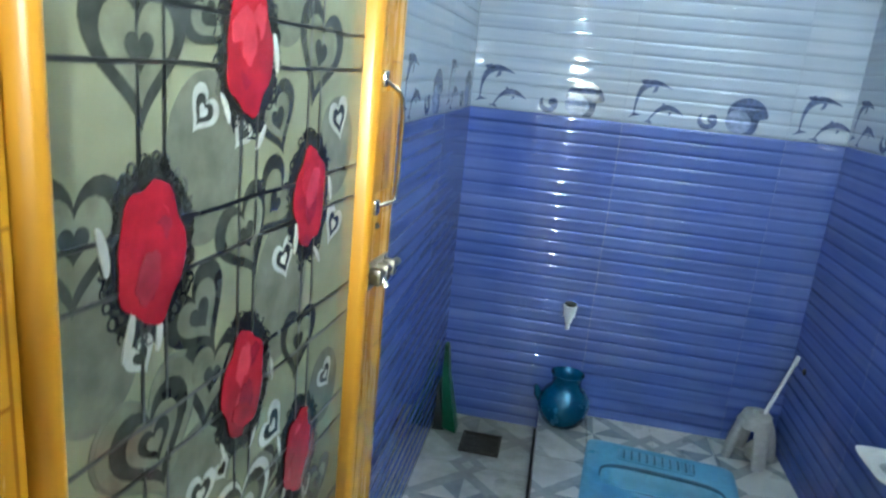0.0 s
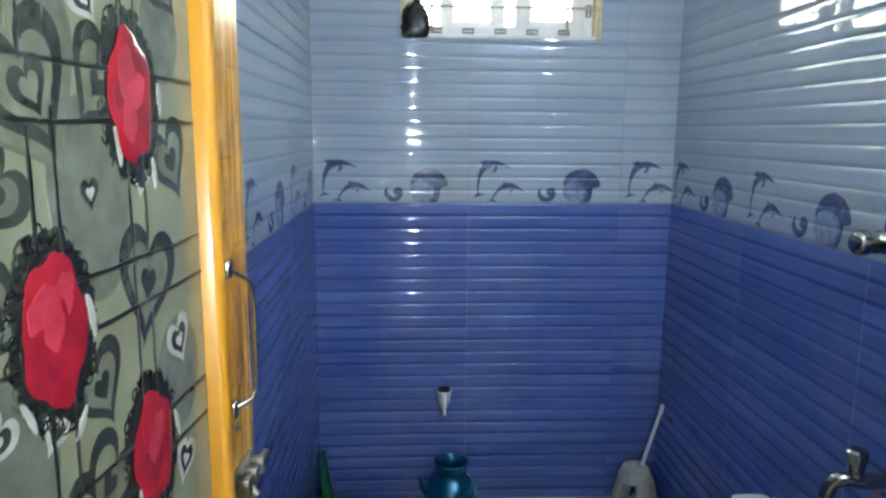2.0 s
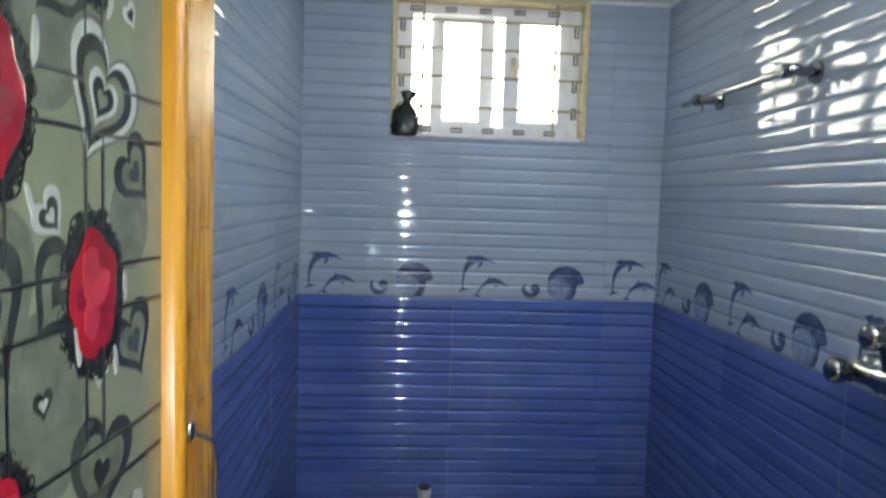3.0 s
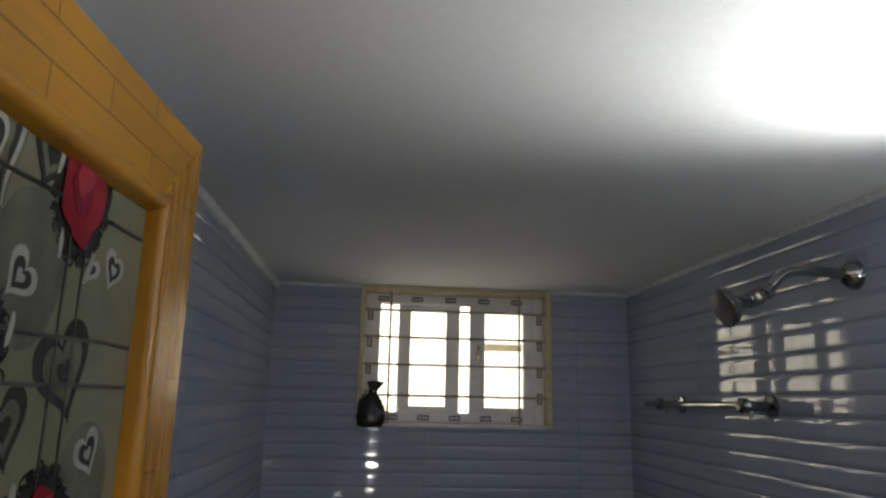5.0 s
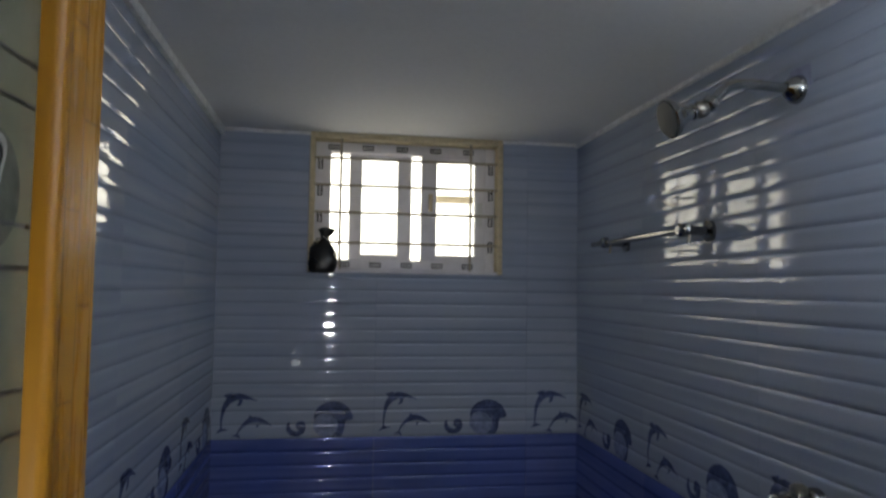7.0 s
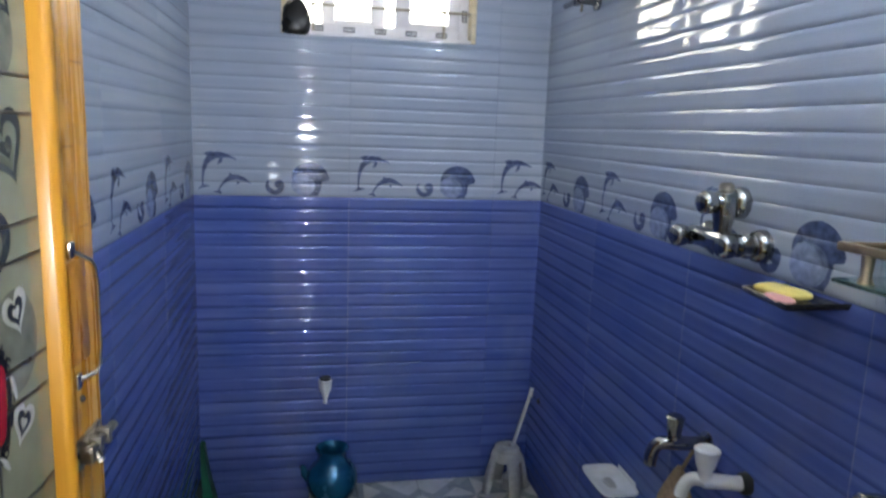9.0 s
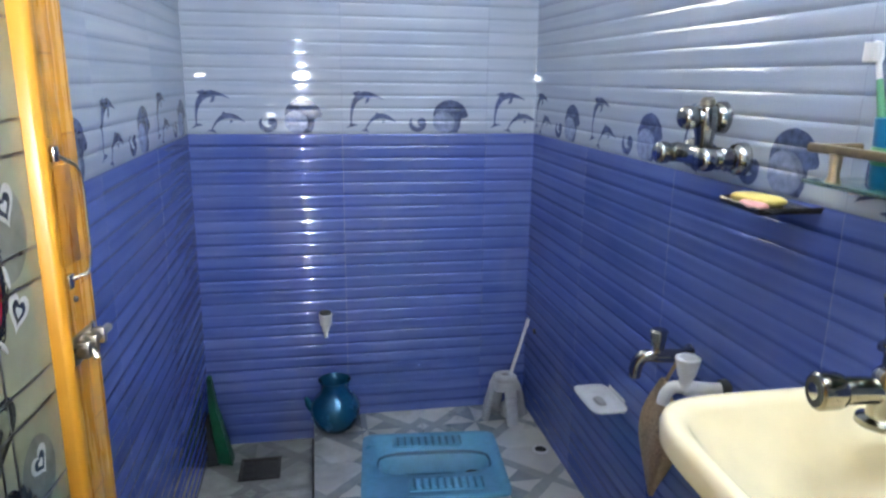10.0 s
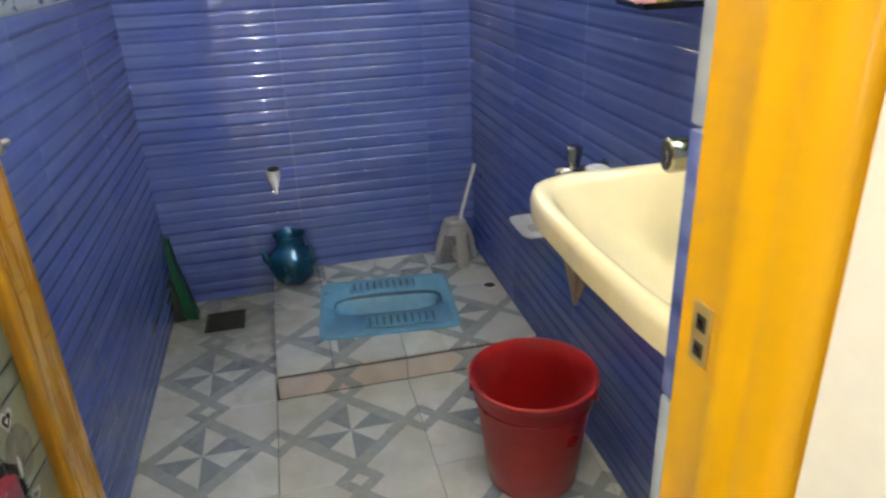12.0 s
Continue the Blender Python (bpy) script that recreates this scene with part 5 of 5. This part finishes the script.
def print_sheet(name, polys, mat):
    """Printed figures that follow the ridges: outlines (x, z) cut into thin rows."""
    step = RIDGE / 24
    verts, faces = [], []

    def spans(poly, z):
        xs = []
        for (ax, az), (bx, bz) in zip(poly, poly[1:] + poly[:1]):
            if (az <= z) != (bz <= z):
                xs.append(ax + (z - az) * (bx - ax) / (bz - az))
        xs.sort()
        return list(zip(xs[::2], xs[1::2]))

    for poly in polys:
        zs = [p[1] for p in poly]
        i0, i1 = int(min(zs) / step), int(max(zs) / step) + 1
        for i in range(i0, i1):
            lo, hi = spans(poly, (i + 0.02) * step), spans(poly, (i + 0.98) * step)
            if len(lo) != len(hi):
                lo = hi = spans(poly, (i + 0.5) * step)
            for (a, b), (c, d) in zip(lo, hi):
                n0 = len(verts)
                for x, q in ((a, i), (b, i), (d, i + 1), (c, i + 1)):
                    z = q * step
                    zz = min(max(z, (i // 24) * RIDGE + 1e-6), (i // 24 + 1) * RIDGE - 1e-6)
                    verts.append((x, -ridge_y(zz) - 0.00045, z))
                faces.append((n0, n0 + 1, n0 + 2, n0 + 3))
    me = bpy.data.meshes.new(name)
    me.from_pydata(verts, [], faces)
    me.polygons.foreach_set("use_smooth", [True] * len(faces))
    me.materials.append(mat)
    me.update()
    return me


def swimmer(line, widths, fins):
    """A leaping body of varying width along a line, and its fins."""
    pts = [Vector((x, z)) for x, z in line]
    left, right = [], []
    for i, p in enumerate(pts):
        d = (pts[min(i + 1, len(pts) - 1)] - pts[max(i - 1, 0)]).normalized()
        nrm = Vector((-d.y, d.x))
        left.append(tuple(p + nrm * widths[i]))
        right.append(tuple(p - nrm * widths[i]))
    return [left + right[::-1]] + fins


def curve2(p0, p1, p2, n):
    return [((1 - t) ** 2 * p0[0] + 2 * t * (1 - t) * p1[0] + t * t * p2[0], (1 - t) ** 2 * p0[1] + 2 * t * (1 - t) * p1[1] + t * t * p2[1]) for t in (k / n for k in range(n + 1))]


body_w = [0.0022, 0.0032, 0.0048, 0.0070, 0.0092, 0.0108, 0.0114, 0.0104, 0.0082, 0.0044, 0.0012]
back_line = curve2((0.031, 0.030), (0.026, 0.172), (0.139, 0.119), 10)
small_line = curve2((0.078, 0.012), (0.115, 0.092), (0.186, 0.040), 10)
DOLPHINS = print_sheet("dolphin_print", swimmer(back_line, body_w, [[(0.031, 0.036), (0.014, 0.018), (0.030, 0.024), (0.056, 0.030)],
                       [(0.050, 0.124), (0.036, 0.138), (0.064, 0.146)], [(0.086, 0.126), (0.078, 0.101), (0.092, 0.108), (0.096, 0.122)]])
                       + swimmer(small_line, [w * 0.80 for w in body_w], [[(0.080, 0.016), (0.060, 0.010), (0.078, 0.008), (0.092, 0.002), (0.088, 0.014)],
                       [(0.112, 0.058), (0.118, 0.076), (0.130, 0.064)], [(0.140, 0.048), (0.138, 0.034), (0.150, 0.042)]]), M_PRINT)
oval = lambda cx, cz, rx, rz, a0=0, a1=360, n=30: [(cx + rx * math.cos(radians(a0 + (a1 - a0) * k / n)), cz + rz * math.sin(radians(a0 + (a1 - a0) * k / n))) for k in range(n + (a1 - a0 < 360))]
crescent = oval(0.262, 0.034, 0.031, 0.029, 150, 395) + oval(0.262, 0.044, 0.020, 0.022, 395, 150)
FISH = print_sheet("fish_print", [crescent, oval(0.275, 0.040, 0.014, 0.014),
                   oval(0.378, 0.066, 0.060, 0.050, -12, 192) + [(0.330, 0.070), (0.350, 0.078), (0.372, 0.070), (0.392, 0.052), (0.396, 0.030), (0.380, 0.008), (0.372, 0.004), (0.404, 0.004), (0.414, 0.020), (0.418, 0.052)],
                   [(0.418, 0.092), (0.434, 0.084), (0.443, 0.066), (0.440, 0.056), (0.428, 0.064), (0.416, 0.066)]], M_PRINT)
FACE = print_sheet("fish_belly_print", [oval(0.362, 0.040, 0.046, 0.038)], M_PRINT2)


def clad(wall, m, length, first, hole=None):
    """Tiles on one wall, in its frame m: x along the wall, z up, face towards -y. first: the first joint's x (<= 0)."""
    foot = ZB - 3 * TH
    for r in range(0, 6):
        z0, z1 = foot + r * TH, min(foot + (r + 1) * TH, H)
        mat = M_BLUE if r < 3 else M_PALE
        c = 0
        while first + c * TW < length - 0.002:
            a, b = first + c * TW, first + (c + 1) * TW
            x0, x1 = max(a, 0.0), min(b, length)
            c += 1
            if x1 - x0 < 0.004:
                continue
            rects = [(x0, x1, max(z0, 0.0), z1)]
            if hole and x0 < hole[1] and x1 > hole[0] and z0 < hole[3] and z1 > hole[2]:
                rects = []
                if z0 < hole[2]:
                    rects.append((x0, x1, z0, hole[2]))
                zz = max(z0, hole[2])
                if x0 < hole[0]:
                    rects.append((x0, hole[0], zz, z1))
                if x1 > hole[1]:
                    rects.append((hole[1], x1, zz, z1))
            for p, q, s, t in rects:
                jit = rng.uniform(-0.0002, 0.0002)
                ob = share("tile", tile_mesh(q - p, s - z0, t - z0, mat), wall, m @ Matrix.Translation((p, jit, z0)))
                if r == 3 and s == z0:
                    for me, u0, u1 in ((DOLPHINS, 0.012, 0.190), (FISH, 0.228, 0.446), (FACE, 0.314, 0.410)):
                        if a + u0 >= p - 0.001 and a + u1 <= q + 0.001:
                            share(me.name, me, ob, Matrix.Translation((a - p, 0, 0)))
                        elif a + u1 > p and a + u0 < q and me is not FACE:
                            share(me.name, clipped(me, p - a + 0.001, q - a - 0.001), ob, Matrix.Translation((a - p, 0, 0)))


def clipped(me, lo, hi):
    bm = bmesh.new()
    bm.from_mesh(me)
    for x, nrm in ((lo, (-1, 0, 0)), (hi, (1, 0, 0))):
        bmesh.ops.bisect_plane(bm, geom=bm.verts[:] + bm.edges[:] + bm.faces[:], plane_co=(x, 0, 0), plane_no=nrm, clear_outer=True)
    out = bpy.data.meshes.new(me.name)
    bm.to_mesh(out)
    bm.free()
    out.materials.append(me.materials[0])
    return out


clad(wall_north, Matrix.Identity(4), W, 0.0, (WX0 - 0.013, WX1 + 0.013, WZ0 - 0.009, H + 1))
clad(wall_east, pose(W, 0, 0, 0, 0, -90), L - 0.014, 0.0)
clad(wall_west, pose(0, -L + 0.014, 0, 0, 0, 90), L - 0.014, (L - 0.014 - 0.475) % TW - TW)


FCACHE = {}


def slab(name, parent, cx, cy, x0, x1, y0, y1, ztop, thick, mat):
    """A flat tile cut to the rectangle; its origin is the pattern's centre."""
    g = 0.0011
    key = tuple(round(v, 4) for v in (x0 - cx, x1 - cx, y0 - cy, y1 - cy, thick)) + (mat.name,)
    if key not in FCACHE:
        bm = box((x0 - cx + g, y0 - cy + g, -thick), (x1 - cx - g, y1 - cy - g, 0))
        top = [e for e in bm.edges if all(v.co.z > -1e-6 for v in e.verts)]
        bmesh.ops.bevel(bm, geom=top, offset=0.0010, segments=1, affect='EDGES')
        FCACHE[key] = mesh_of(name, bm, mat)
    return share(name, FCACHE[key], parent, pose(cx, cy, ztop + rng.uniform(-0.0003, 0.0003), 0, 0, 0))


for i in range(-1, 4):
    for j in range(-1, 7):
        x0, x1 = 0.370 + FT * (i - 1), 0.370 + FT * i
        y1, y0 = -0.740 - FT * (j - 1), -0.740 - FT * j
        cx, cy = (x0 + x1) / 2, (y0 + y1) / 2
        x0, x1, y0, y1 = max(x0, 0.0), min(x1, W), max(y0, -2.19), min(y1, 0.0)
        if x1 - x0 < 0.01 or y1 - y0 < 0.01:
            continue
        if y1 > PY + 0.01:
            if x0 >= PX - 0.01:
                continue
            x1 = min(x1, PX)
        slab("tile", floor, cx, cy, x0, x1, y0, y1, 0.0, 0.006, M_FTILE)
# plinth: top tiles round the pan, then the two risers
CX1, CX2, CY1, CY2 = 0.5725, 0.9775, -0.5375, -0.1325
for x0, x1, y0, y1, cx, cy in ((PX, PAN_X0, PY, -0.335, CX1, CY1), (PX, PAN_X0, -0.335, 0.0, CX1, CY2), (PAN_X0, 0.775, PY, PAN_Y0, CX1, CY1),
                               (0.775, PAN_X1, PY, PAN_Y0, CX2, CY1), (PAN_X1, W, PY, -0.335, CX2, CY1), (PAN_X1, W, -0.335, 0.0, CX2, CY2),
                               (PAN_X0, 0.775, PAN_Y1, 0.0, CX1, CY2), (0.775, PAN_X1, PAN_Y1, 0.0, CX2, CY2)):
    slab("tile", plinth, cx, cy, x0, x1, y0, y1, PZ, 0.006, M_FTILE)
for x0, x1, cx in ((PX, 0.775, CX1), (0.775, W, CX2)):
    part("riser_tile", box((x0 + 0.0012 - cx, PY, 0.001 - 0.2), (x1 - 0.0012 - cx, PY + 0.0062, PZ - 0.0145 - 0.2), 0.0008, seg=1), M_RISER, plinth, smooth=None, at=pose(cx, 0, 0.2))
M_RISER_SIDE = surface("pinkish_side_tile", (0.58, 0.51, 0.46), 0.35, 0, 0.12, (0.30, 0.30, 0.31), 0.6, 30, 7, 0.05)
for y0, y1 in ((PY + 0.008, -0.335), (-0.335, 0.0)):
    part("riser_tile", box((PX, y0 + 0.0012, 0.001), (PX + 0.0062, y1 - 0.0012, PZ - 0.0145), 0.0008, seg=1), M_RISER_SIDE, plinth, smooth=None)
